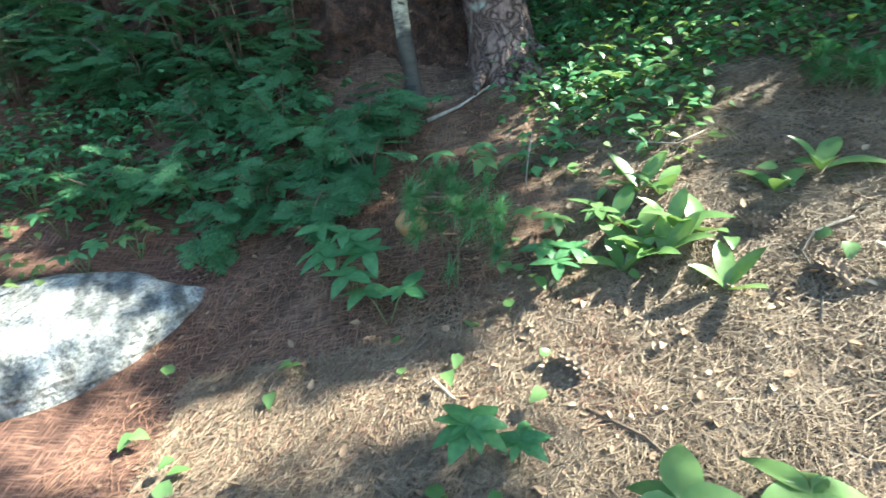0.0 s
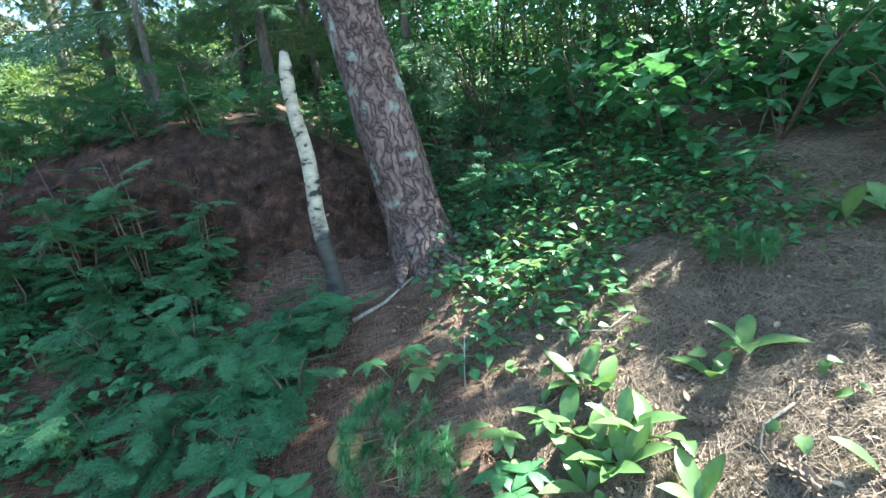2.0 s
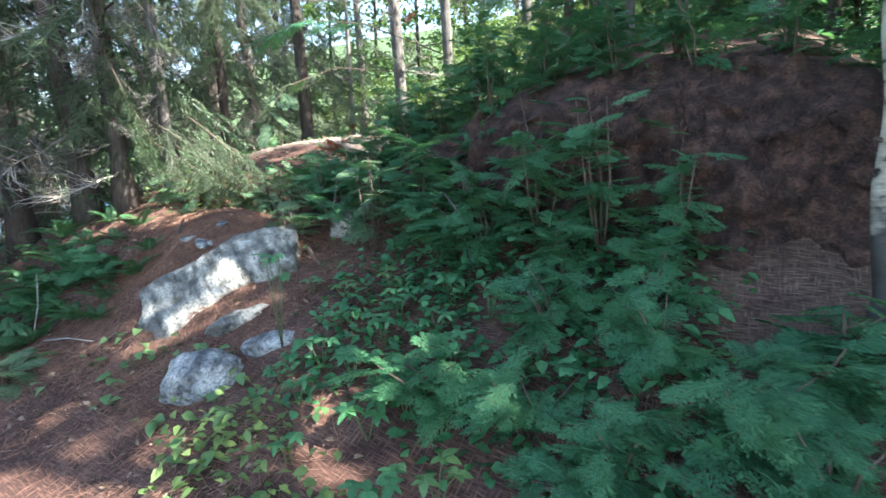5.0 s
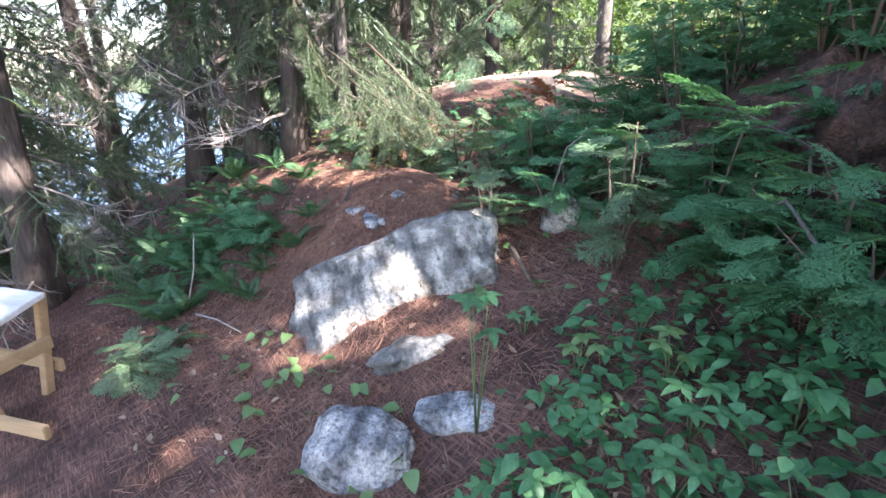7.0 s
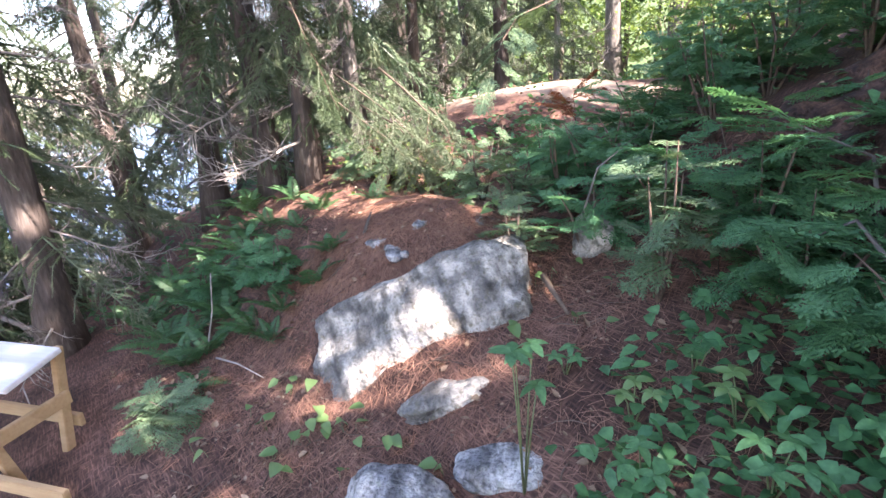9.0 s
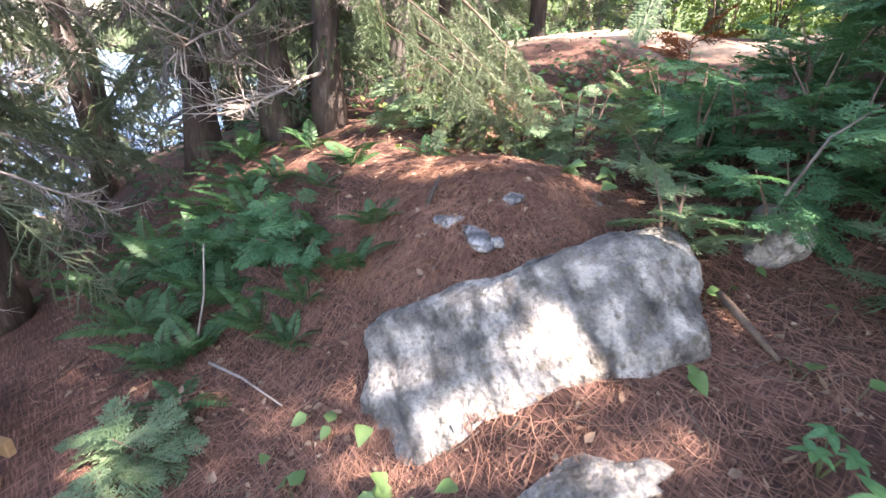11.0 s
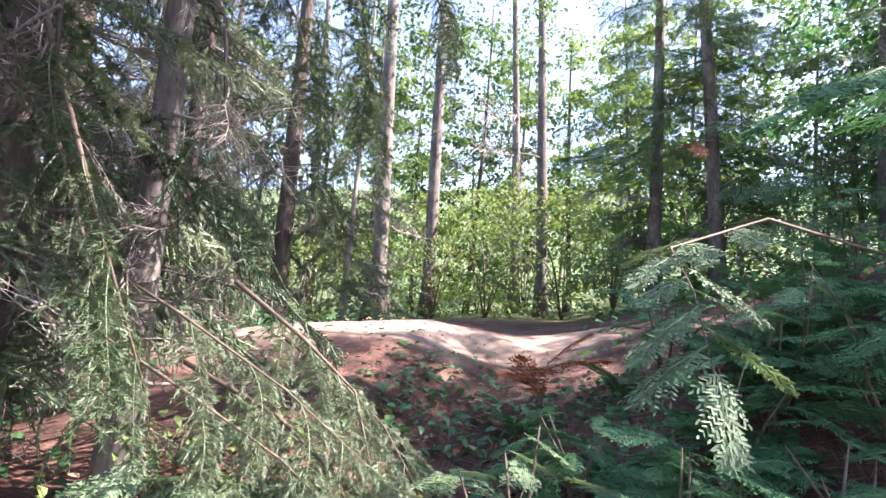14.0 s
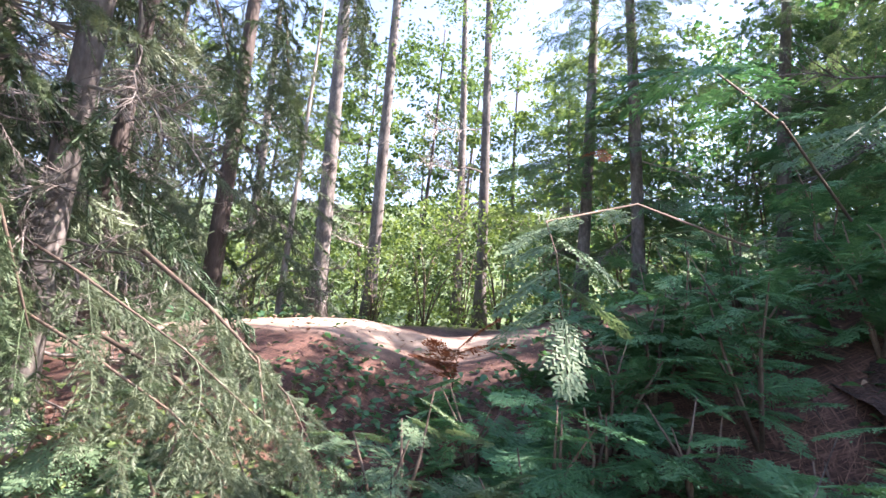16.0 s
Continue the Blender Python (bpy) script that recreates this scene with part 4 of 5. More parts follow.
for x, y, h, w in ((-2.4, 9.5, 2.2, 1.0), (-1.0, 9.0, 2.4, 1.1), (0.4, 8.2, 2.4, 1.1), (1.2, 7.0, 2.2, 1.1), (2.4, 6.3, 2.2, 1.1), (1.6, 5.6, 1.3, 0.8), (2.6, 5.2, 1.4, 0.9), (3.4, 5.4, 2.0, 1.1), (2.2, 8.6, 3, 1.3), (-3.0, 13, 3, 1.2), (4.2, 4.4, 2.0, 1.1), (4.4, 3.0, 1.8, 1.0), (0.4, 5.4, 0.9, 0.7), (-3.7, 9.4, 1.2, 0.7), (3.6, 7.2, 2.6, 1.2), (5.2, 2.0, 2.0, 1.1), (4.6, 6.0, 2.6, 1.3), (5.6, 4.6, 2.6, 1.3), (6.6, 3.0, 2.6, 1.3), (5.4, 7.4, 3, 1.4), (6.2, 1.0, 2.4, 1.2), (7.4, 5.2, 3.2, 1.5), (4.3, 1.0, 0.9, 0.7), (-0.4, 8.4, 3.8, 1.5), (1.0, 8.8, 4.0, 1.6), (2.4, 7.6, 3.8, 1.5), (3.8, 8.4, 4.2, 1.6), (0.2, 7.4, 2.8, 1.2), (4.6, 7.0, 3.8, 1.5), (1.6, 10.5, 5, 2.0), (-0.8, 10.8, 5, 2.0), (4.0, 3.7, 1.7, 0.9), (4.5, 2.3, 1.5, 0.9), (3.9, 4.9, 1.9, 1.0), (5.2, 3.2, 2.2, 1.2)):
    shrub("dense green leafy undergrowth shrub", x, y, h, w, THICKETS)
for x, y in ((-9.5, 8.0), (-10.8, 9.6), (-11.2, 6.0), (-11.6, 4.2), (-12.2, 1.0), (-10.6, -1.5), (-12.5, 7.6), (-13, 3), (-8.4, -1.2), (-12, 11), (-7.8, 0.9), (-8.3, -0.2), (-11, 0.3)):
    tree("spruce_tree", SPRUCE_L, x, y, U(8, 10), 0.12, BOUGHS + BOUGHS_PALE, 0.2, 6.5, 2.4, 36, (0, 0), BARK, -0.4, 3)
# leafy far wall of the wood
for ring, lo, hi in ((34, 13.5, 17), (36, 20, 27)):
    for i in range(ring):
        a = radians(-95 + 185 * i / (ring - 1))
        d = U(lo, hi)
        x, y = -3 - d * math.sin(a), 2 + d * math.cos(a)
        if x < -14.5:
            continue
        if x > 5 and y < 11:
            x += 13
        tree("far_tree", "distant broadleaf tree in bright foliage", x, y, U(8, 9.5), U(0.06, 0.1), CLUMPS, 1, 8, 1, 0, (0, 0), BARK, crown_mesh=rnd.choice(CROWNS), crown_at=U(-0.2, 0.5))
for x, y in ((9.0, 2.6), (10.0, 4.6), (9.6, 6.8), (11.0, 1.0), (8.8, 8.8), (9.4, -0.8)):
    small = thing("young_tree", "young leafy tree at the edge of the clearing", "tree", Matrix.Translation((x, y, top(x, y))))
    part("trunk", trunk_mesh("trunk", 3.5, 0.05, 0.02, BARK)[0], small)
    tagged(part("crown", rnd.choice(CROWNS), small, Matrix.Scale(0.5, 4)), kind="stuff")
# thicket behind the walker closes the place
for i in range(12):
    a = radians(100 + 160 * i / 11)
    d = 24 if i > 6 else 13
    tree("far_tree", "distant broadleaf tree in bright foliage", -1.5 - d * math.sin(a), 1 + d * math.cos(a), U(8, 10), 0.14, CLUMPS, 1, 8, 1, 0, (0, 0), GREYBARK, crown_mesh=rnd.choice(CROWNS), crown_at=0.6)

# ---- young cedars and seedlings on the slope ----
CB = "young cedar seedling with dark green feathery sprays"
for x, y, h, w, n in ((-0.35, 2.5, 0.3, 0.22, 22), (-0.6, 2.25, 0.24, 0.2, 16), (-0.2, 2.85, 0.26, 0.2, 18), (-0.3, 3.15, 0.3, 0.22, 18), (-0.62, 2.62, 0.36, 0.3, 34), (-0.95, 2.45, 0.3, 0.28, 28), (-0.45, 2.9, 0.32, 0.25, 26), (-1.3, 2.55, 0.3, 0.3, 28), (-1.75, 2.5, 0.3, 0.3, 28), (-0.9, 2.95, 0.36, 0.3, 30), (-1.35, 3.0, 0.36, 0.3, 30), (-1.5, 3.45, 0.45, 0.35, 30), (-1.0, 3.4, 0.38, 0.3, 26), (-2.0, 3.5, 0.5, 0.35, 30), (-2.6, 3.8, 0.6, 0.4, 34), (-1.2, 2.3, 0.2, 0.2, 14), (-1.1, 4.5, 0.5, 0.4, 26), (-2.5, 4.5, 0.7, 0.45, 34), (-3.0, 4.3, 0.65, 0.4, 34), (-3.2, 4.8, 0.6, 0.45, 34), (-3.5, 4.4, 0.45, 0.35, 26), (-1.8, 4.8, 0.6, 0.5, 30), (-2.7, 5.3, 0.8, 0.5, 34), (-3.6, 5.3, 0.6, 0.45, 30), (-1.0, 3.58, 0.8, 0.3, 36), (-1.3, 3.62, 0.95, 0.38, 44), (-1.65, 3.62, 1.05, 0.4, 46), (-2.05, 3.65, 0.75, 0.42, 40), (-2.45, 3.65, 0.45, 0.35, 28), (-2.3, 4.3, 0.6, 0.45, 30), (-1.85, 4.28, 0.6, 0.45, 30), (-1.4, 4.28, 0.55, 0.42, 30), (-0.95, 4.3, 0.5, 0.4, 26), (-0.5, 4.3, 0.5, 0.4, 26), (-0.05, 4.3, 0.55, 0.35, 26), (-2.9, 4.6, 0.6, 0.45, 30), (-3.3, 4.6, 0.6, 0.4, 28), (-2.4, 4.9, 0.7, 0.5, 30), (-3.0, 5.1, 0.7, 0.5, 30), (-2.1, 5.4, 0.8, 0.5, 30), (-3.6, 4.1, 0.4, 0.35, 24)):
    cedar_bush(CB, x, y, h, w, n)
for x, y, h, w, n in ((1.0, 3.75, 0.45, 0.35, 26), (1.35, 3.6, 0.4, 0.35, 24), (1.0, 4.4, 0.6, 0.45, 30), (1.7, 4.2, 0.6, 0.45, 30), (0.2, 4.7, 0.7, 0.4, 28), (1.5, 5.0, 0.7, 0.5, 30)):
    cedar_bush("green feathery cedar growth among low leaves", x, y, h, w, n)
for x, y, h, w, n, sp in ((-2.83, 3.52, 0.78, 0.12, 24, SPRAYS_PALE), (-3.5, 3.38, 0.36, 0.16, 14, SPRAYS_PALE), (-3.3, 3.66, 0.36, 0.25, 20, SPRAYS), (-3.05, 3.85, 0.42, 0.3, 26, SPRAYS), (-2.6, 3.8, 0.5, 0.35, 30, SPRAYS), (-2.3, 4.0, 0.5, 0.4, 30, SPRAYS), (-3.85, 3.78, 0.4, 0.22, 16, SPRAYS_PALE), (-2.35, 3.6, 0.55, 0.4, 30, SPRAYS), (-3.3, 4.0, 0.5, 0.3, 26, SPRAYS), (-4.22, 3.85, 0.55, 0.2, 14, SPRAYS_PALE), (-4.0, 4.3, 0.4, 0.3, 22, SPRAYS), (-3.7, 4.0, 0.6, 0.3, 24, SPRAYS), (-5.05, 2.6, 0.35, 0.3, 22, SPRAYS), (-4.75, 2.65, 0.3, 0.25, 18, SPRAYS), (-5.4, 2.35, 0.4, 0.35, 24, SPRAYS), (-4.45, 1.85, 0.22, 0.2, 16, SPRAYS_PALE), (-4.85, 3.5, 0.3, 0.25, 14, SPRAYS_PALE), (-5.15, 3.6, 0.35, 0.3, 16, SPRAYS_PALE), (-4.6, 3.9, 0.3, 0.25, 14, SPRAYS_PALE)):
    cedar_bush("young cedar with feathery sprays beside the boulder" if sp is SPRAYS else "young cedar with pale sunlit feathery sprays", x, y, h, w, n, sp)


def branch(name, label, pts, r, sprays=(), mat=TWIG, boughs=None, size=0.3, spread_=0.8):
    """A thin bent branch with sprays set along it."""
    root = thing(name, label, "branch")
    s = Shape()
    pts = [Vector(p) for p in pts]
    s.tube(pts, [r * (1 - 0.8 * i / (len(pts) - 1)) for i in range(len(pts))], 6, True, 0.2)
    part("stem", s.mesh("stem", mat), root)
    for t, a, k in sprays:
        f = t * (len(pts) - 1)
        i = min(len(pts) - 2, int(f))
        o = pts[i].lerp(pts[i + 1], f - i)
        d = (pts[i + 1] - pts[i]).normalized()
        side = d.cross(Vector((0, 0, 1))).normalized()
        v = d * 0.7 + side * math.sin(a) * spread_ + Vector((0, 0, math.cos(a) * 0.3 - 0.25))
        tagged(part("spray", rnd.choice(boughs or SPRAYS_PALE), root, Matrix.Translation(o) @ turned(v, U(-0.4, 0.4)) @ Matrix.Scale(size * k, 4)), kind="stuff")
    return root


# low cedar limb reaching over the top of the boulder
along_s = [(0.35 + 0.065 * i, (1.57 if i % 2 else -1.57) + U(-0.4, 0.4), U(0.7, 1.1)) for i in range(10)] + [(0.99, 0, 1.0)]
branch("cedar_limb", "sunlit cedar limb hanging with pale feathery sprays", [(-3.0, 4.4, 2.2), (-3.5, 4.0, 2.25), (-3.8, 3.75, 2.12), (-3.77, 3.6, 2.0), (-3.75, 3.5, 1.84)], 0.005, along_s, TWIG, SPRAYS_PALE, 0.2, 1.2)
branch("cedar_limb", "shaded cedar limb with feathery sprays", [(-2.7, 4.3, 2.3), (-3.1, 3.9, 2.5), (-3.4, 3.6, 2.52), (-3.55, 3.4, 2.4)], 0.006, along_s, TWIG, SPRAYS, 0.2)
branch("cedar_limb", "crooked bare-based cedar limb with feathery tips", [(-2.05, 3.75, 0.95), (-2.2, 3.7, 1.2), (-2.3, 3.85, 1.5), (-2.5, 3.7, 1.62)], 0.014, along_s, GREYBARK, SPRAYS, 0.3)
branch("cedar_limb", "crooked bare-based cedar limb with feathery tips", [(-1.9, 3.6, 0.9), (-2.1, 3.5, 1.2), (-2.25, 3.52, 1.36), (-2.45, 3.65, 1.2)], 0.012, along_s[:5], GREYBARK, SPRAYS, 0.28)
branch("cedar_branch", "curved bare cedar branch over the needles", [(-3.3, 3.7, 0.98), (-3.28, 3.62, 1.2), (-3.2, 3.6, 1.42), (-3.05, 3.75, 1.6)], 0.009, along_s[4:8], GREYBARK, SPRAYS, 0.25)
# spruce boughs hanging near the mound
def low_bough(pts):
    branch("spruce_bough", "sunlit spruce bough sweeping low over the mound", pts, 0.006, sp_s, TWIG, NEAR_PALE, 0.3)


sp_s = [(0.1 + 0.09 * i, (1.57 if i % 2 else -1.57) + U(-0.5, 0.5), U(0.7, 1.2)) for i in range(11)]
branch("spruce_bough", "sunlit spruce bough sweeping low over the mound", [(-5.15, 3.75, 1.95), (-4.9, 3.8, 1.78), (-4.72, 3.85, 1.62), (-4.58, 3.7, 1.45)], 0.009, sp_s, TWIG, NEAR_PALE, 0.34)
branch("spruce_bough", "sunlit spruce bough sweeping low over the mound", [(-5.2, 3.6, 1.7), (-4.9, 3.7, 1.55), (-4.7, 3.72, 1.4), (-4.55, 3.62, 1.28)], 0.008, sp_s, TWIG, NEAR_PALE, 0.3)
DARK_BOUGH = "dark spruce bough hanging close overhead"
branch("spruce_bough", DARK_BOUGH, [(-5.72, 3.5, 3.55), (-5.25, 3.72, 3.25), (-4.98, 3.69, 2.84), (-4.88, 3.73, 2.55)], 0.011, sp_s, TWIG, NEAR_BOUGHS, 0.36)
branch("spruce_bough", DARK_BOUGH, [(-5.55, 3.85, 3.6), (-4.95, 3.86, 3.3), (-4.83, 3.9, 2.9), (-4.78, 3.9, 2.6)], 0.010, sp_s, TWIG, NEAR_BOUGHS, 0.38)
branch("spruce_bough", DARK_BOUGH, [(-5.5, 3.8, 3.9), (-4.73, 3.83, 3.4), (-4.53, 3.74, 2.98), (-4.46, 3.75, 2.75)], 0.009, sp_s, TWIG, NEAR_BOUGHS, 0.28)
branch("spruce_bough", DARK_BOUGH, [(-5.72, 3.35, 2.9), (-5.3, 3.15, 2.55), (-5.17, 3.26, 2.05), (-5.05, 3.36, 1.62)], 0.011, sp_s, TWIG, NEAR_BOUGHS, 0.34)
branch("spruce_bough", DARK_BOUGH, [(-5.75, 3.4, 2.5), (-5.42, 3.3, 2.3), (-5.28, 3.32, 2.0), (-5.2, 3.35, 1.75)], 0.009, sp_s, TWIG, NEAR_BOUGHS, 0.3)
branch("dead_branch", "dark crooked bare spruce branch", [(-5.75, 3.3, 3.3), (-5.3, 3.05, 3.1), (-5.22, 3.12, 2.6), (-5.3, 3.2, 2.25)], 0.014, [(0.5, 1.2, 1), (0.7, -1.2, 1), (0.9, 1.0, 0.8)], BARK, BARE, 0.4)
branch("dead_branch", "dark crooked bare spruce branch", [(-5.75, 3.45, 2.9), (-5.3, 3.45, 3.0), (-5.1, 3.5, 2.75), (-5.08, 3.52, 2.5)], 0.010, [(0.4, 1.2, 1), (0.7, -1.2, 1), (0.9, 1.0, 0.8)], BARK, BARE, 0.45)
# the low boughs take the paler needles, which paint the sun on them
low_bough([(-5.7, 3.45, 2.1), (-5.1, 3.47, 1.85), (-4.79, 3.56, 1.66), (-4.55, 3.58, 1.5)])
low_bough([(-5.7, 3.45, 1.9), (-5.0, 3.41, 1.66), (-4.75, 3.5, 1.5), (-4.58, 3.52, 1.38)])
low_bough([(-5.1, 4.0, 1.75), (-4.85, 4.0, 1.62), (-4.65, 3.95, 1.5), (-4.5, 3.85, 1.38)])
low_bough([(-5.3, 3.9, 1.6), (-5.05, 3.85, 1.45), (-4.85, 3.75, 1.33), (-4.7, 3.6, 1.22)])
branch("dead_spray", "rusty dead cedar spray among green", [(-4.22, 4.85, 1.3), (-4.2, 4.8, 1.5), (-4.17, 4.72, 1.7)], 0.006, [(0.5, 0.5, 1), (0.7, 2.5, 1), (0.9, 4, 1), (0.95, 5.5, 0.9), (0.6, 1.5, 0.8), (0.8, 3, 0.9)], TWIG, [REDSPRAY], 0.26)
branch("dead_spray", "rusty dead cedar spray hanging in the tree", [(-3.4, 5.2, 2.9), (-3.5, 5.1, 2.85)], 0.004, [(0.5, 0.5, 1), (0.9, 4, 1)], TWIG, [REDSPRAY], 0.16)

# ---- herbs ----


def fern(x, y, n, size, label="green polypody fern with arching fronds"):
    root = thing("fern", label, "fern", Matrix.Translation((x, y, top(x, y) - 0.005)), group="ferns by the boulder")
    for i in range(n):
        a = 6.28 * i / n + U(-0.4, 0.4)
        part("frond", rnd.choice(FRONDS), root, turned((math.cos(a), math.sin(a), U(0.3, 1.3)), U(-0.3, 0.3)) @ Matrix.Scale(size * U(0.75, 1.2), 4))
    return root


for x, y, n, s in ((-4.48, 2.74, 7, 0.26), (-4.62, 2.58, 6, 0.24), (-5.05, 2.4, 8, 0.3), (-5.3, 2.55, 8, 0.32), (-4.9, 2.2, 7, 0.28), (-5.2, 2.15, 7, 0.3), (-4.85, 2.75, 7, 0.28), (-5.5, 2.9, 7, 0.3), (-5.1, 2.95, 6, 0.26), (-4.75, 3.35, 5, 0.2), (-5.6, 2.5, 8, 0.34), (-4.65, 2.05, 6, 0.24), (-3.9, 4.5, 7, 0.36), (-3.55, 4.7, 7, 0.36), (-3.6, 3.85, 5, 0.26), (-4.3, 4.9, 6, 0.3), (-5.0, 2.65, 9, 0.34), (-5.25, 2.35, 9, 0.36), (-4.72, 2.42, 8, 0.3), (-5.45, 2.7, 9, 0.36), (-5.75, 2.8, 9, 0.36), (-4.95, 2.05, 8, 0.28), (-5.4, 2.05, 8, 0.34), (-5.8, 2.3, 9, 0.36), (-5.05, 3.1, 8, 0.26), (-4.5, 2.45, 6, 0.22), (-3.2, 5.2, 8, 0.36), (-3.8, 5.2, 8, 0.34), (-3.35, 4.4, 8, 0.32), (-6.0, 2.6, 9, 0.36), (-6.2, 3.0, 8, 0.34), (-5.9, 2.0, 9, 0.36), (-6.3, 2.3, 9, 0.36), (-5.6, 3.15, 8, 0.3), (-4.55, 2.9, 7, 0.24)):
    fern(x, y, n, s)


def clintonia(x, y, n, turn=0.0, size=1.0):
    root = thing("clintonia_plant", "low plant with broad glossy bright green strap leaves", "plant", Matrix.Translation((x, y, top(x, y) - 0.004)), group="strap-leaved plants")
    for i in range(n):
        a = turn + 6.28 * i / n + U(-0.3, 0.3)
        part("leaf", rnd.choice(STRAPS), root, turned((math.cos(a), math.sin(a), U(0.7, 1.9)), U(-0.3, 0.3)) @ Matrix.Scale(size * U(0.85, 1.15), 4))
    return root


for x, y, n, a, s in ((0.83, 1.61, 5, 0.2, 1.1), (0.95, 1.66, 3, 0.9, 1.05), (0.68, 1.6, 4, 2.0, 0.9), (0.72, 1.85, 3, 0.6, 1.0), (0.87, 2.0, 4, 0.4, 1.05), (0.96, 1.4, 4, 0.1, 0.95), (1.30, 1.76, 3, 0.2, 0.95), (1.48, 1.8, 4, 0.8, 1.1), (1.44, 1.24, 1, 2.2, 0.8), (2.52, 2.05, 6, 0.3, 1.3), (2.4, 2.2, 4, 1, 1.1), (0.78, 1.72, 3, 3.0, 0.95), (0.9, 1.72, 4, 1.1, 1.05), (0.74, 1.64, 4, 0.5, 1.0), (0.93, 1.93, 3, 2.6, 0.9)):
    clintonia(x, y, n, a, s)


def sarsaparilla(x, y, height, whorls, size=1.0, leaves=LEAFLET, label="woodland herb with whorls of broad green leaflets"):
    root = thing("leafy_herb", label, "plant", Matrix.Translation((x, y, top(x, y))), group="leafy herbs")
    s = Shape()
    ends = []
    for i in range(whorls):
        a = 6.28 * i / max(1, whorls) + U(-0.5, 0.5)
        w = 0.0 if whorls == 1 else U(0.07, 0.13) * size
        e = Vector((math.cos(a) * w, math.sin(a) * w, height * U(0.8, 1.1)))
        s.tube([(0, 0, -0.02), e * 0.55 + Vector((0, 0, 0.02)), e], [0.0035, 0.0028, 0.002], 5)
        ends.append(e)
    part("stem", s.mesh("stem", STEM), root)
    for e in ends:
        n = rnd.choice((5, 5, 6)) if whorls > 1 else 9
        a0 = U(0, 6)
        for i in range(n):
            a = a0 + 6.28 * i / n + U(-0.2, 0.2)
            part("leaflet", rnd.choice(leaves), root, Matrix.Translation(e) @ turned((math.cos(a), math.sin(a), U(-0.15, 0.3)), U(-0.25, 0.25)) @ Matrix.Scale(size * U(0.75, 1.15), 4))
    return root


for x, y, h, w, s in ((-0.38, 1.78, 0.2, 4, 1.15), (-0.22, 1.6, 0.13, 2, 1.1), (-0.48, 1.95, 0.2, 3, 1.0), (0.06, 1.0, 0.16, 1, 1.15), (0.2, 0.98, 0.1, 1, 0.75), (0.63, 0.66, 0.24, 2, 1.35), (0.28, 2.3, 0.16, 3, 1.0), (0.12, 2.5, 0.14, 2, 0.9), (0.45, 1.66, 0.12, 3, 0.95), (0.55, 1.85, 0.12, 2, 0.85), (0.3, 1.95, 0.1, 2, 0.8), (1.05, 2.78, 0.14, 2, 0.95), (0.62, 2.4, 0.09, 1, 0.6), (-0.05, 3.15, 0.12, 2, 0.75), (-1.68, 2.06, 0.13, 3, 0.9), (-1.5, 2.2, 0.14, 2, 0.9), (-1.9, 2.3, 0.15, 3, 0.9), (-2.1, 2.05, 0.1, 2, 0.7), (-2.75, 2.6, 0.5, 3, 0.85), (-1.75, 2.75, 0.16, 3, 0.85), (-1.6, 2.55, 0.14, 2, 0.8), (-2.2, 2.95, 0.16, 3, 0.85), (-2.35, 3.1, 0.15, 2, 0.8), (-2.0, 3.15, 0.18, 3, 0.85), (-2.55, 3.25, 0.14, 2, 0.7), (-1.8, 2.45, 0.15, 3, 0.8), (-2.15, 2.5, 0.15, 3, 0.85), (-1.7, 3.05, 0.2, 3, 0.85), (-2.9, 3.0, 0.1, 2, 0.6), (-2.35, 2.5, 0.16, 2, 0.8), (-2.45, 2.75, 0.16, 2, 0.8), (-2.15, 2.75, 0.16, 3, 0.8), (-2.0, 2.55, 0.16, 2, 0.85), (-2.3, 2.3, 0.12, 2, 0.8), (-2.6, 2.95, 0.14, 2, 0.75), (-1.9, 2.85, 0.16, 2, 0.8), (-2.55, 2.4, 0.1, 2, 0.7), (2.3, 2.75, 0.25, 3, 1.2), (1.9, 3.2, 0.2, 3, 1.0), (2.7, 3.1, 0.3, 3, 1.3), (1.5, 3.0, 0.14, 2, 0.8)):
    s *= 0.68 if x < -1.4 else 1.0
    w += 1 if x < -1.4 else 0
    sarsaparilla(x, y, h, w, s, LEAFLET_B if rnd.random() < 0.3 and h < 0.4 else LEAFLET)


def viburnum(x, y, h, n):
    root = thing("viburnum_shrub", "leafy shrub with large rounded dark green leaves in tiers", "shrub", Matrix.Translation((x, y, top(x, y))), group="broad-leaved shrubs")
    for k in range(5):
        s = Shape()
        a = U(0, 6.28)
        e = Vector((math.cos(a) * h * 0.6, math.sin(a) * h * 0.6, h * U(0.7, 1.0)))
        s.tube([(0, 0, -0.03), e * 0.5 + Vector((0, 0, 0.1)), e], [0.012, 0.008, 0.003], 5)
        part("stem", s.mesh("stem", TWIG), root)
        for i in range(int(n * 0.75)):
            p = e * U(0.35, 1.05) + Vector((U(-0.25, 0.25), U(-0.25, 0.25), U(-0.05, 0.1)))
            b = U(0, 6.28)
            part("leaf", rnd.choice(VIBURNUM), root, Matrix.Translation(p) @ turned((math.cos(b), math.sin(b), U(-0.35, 0.1)), U(-0.3, 0.3)) @ Matrix.Scale(U(0.8, 1.25), 4))
    return root


for x, y, h, n in ((2.9, 3.1, 0.85, 24), (3.3, 2.5, 0.9, 24), (2.4, 3.6, 0.75, 24), (3.1, 4.0, 1.1, 20), (3.7, 3.1, 1.1, 20), (2.2, 4.4, 0.8, 18), (3.3, 1.9, 0.6, 18)):
    viburnum(x, y, h, n)


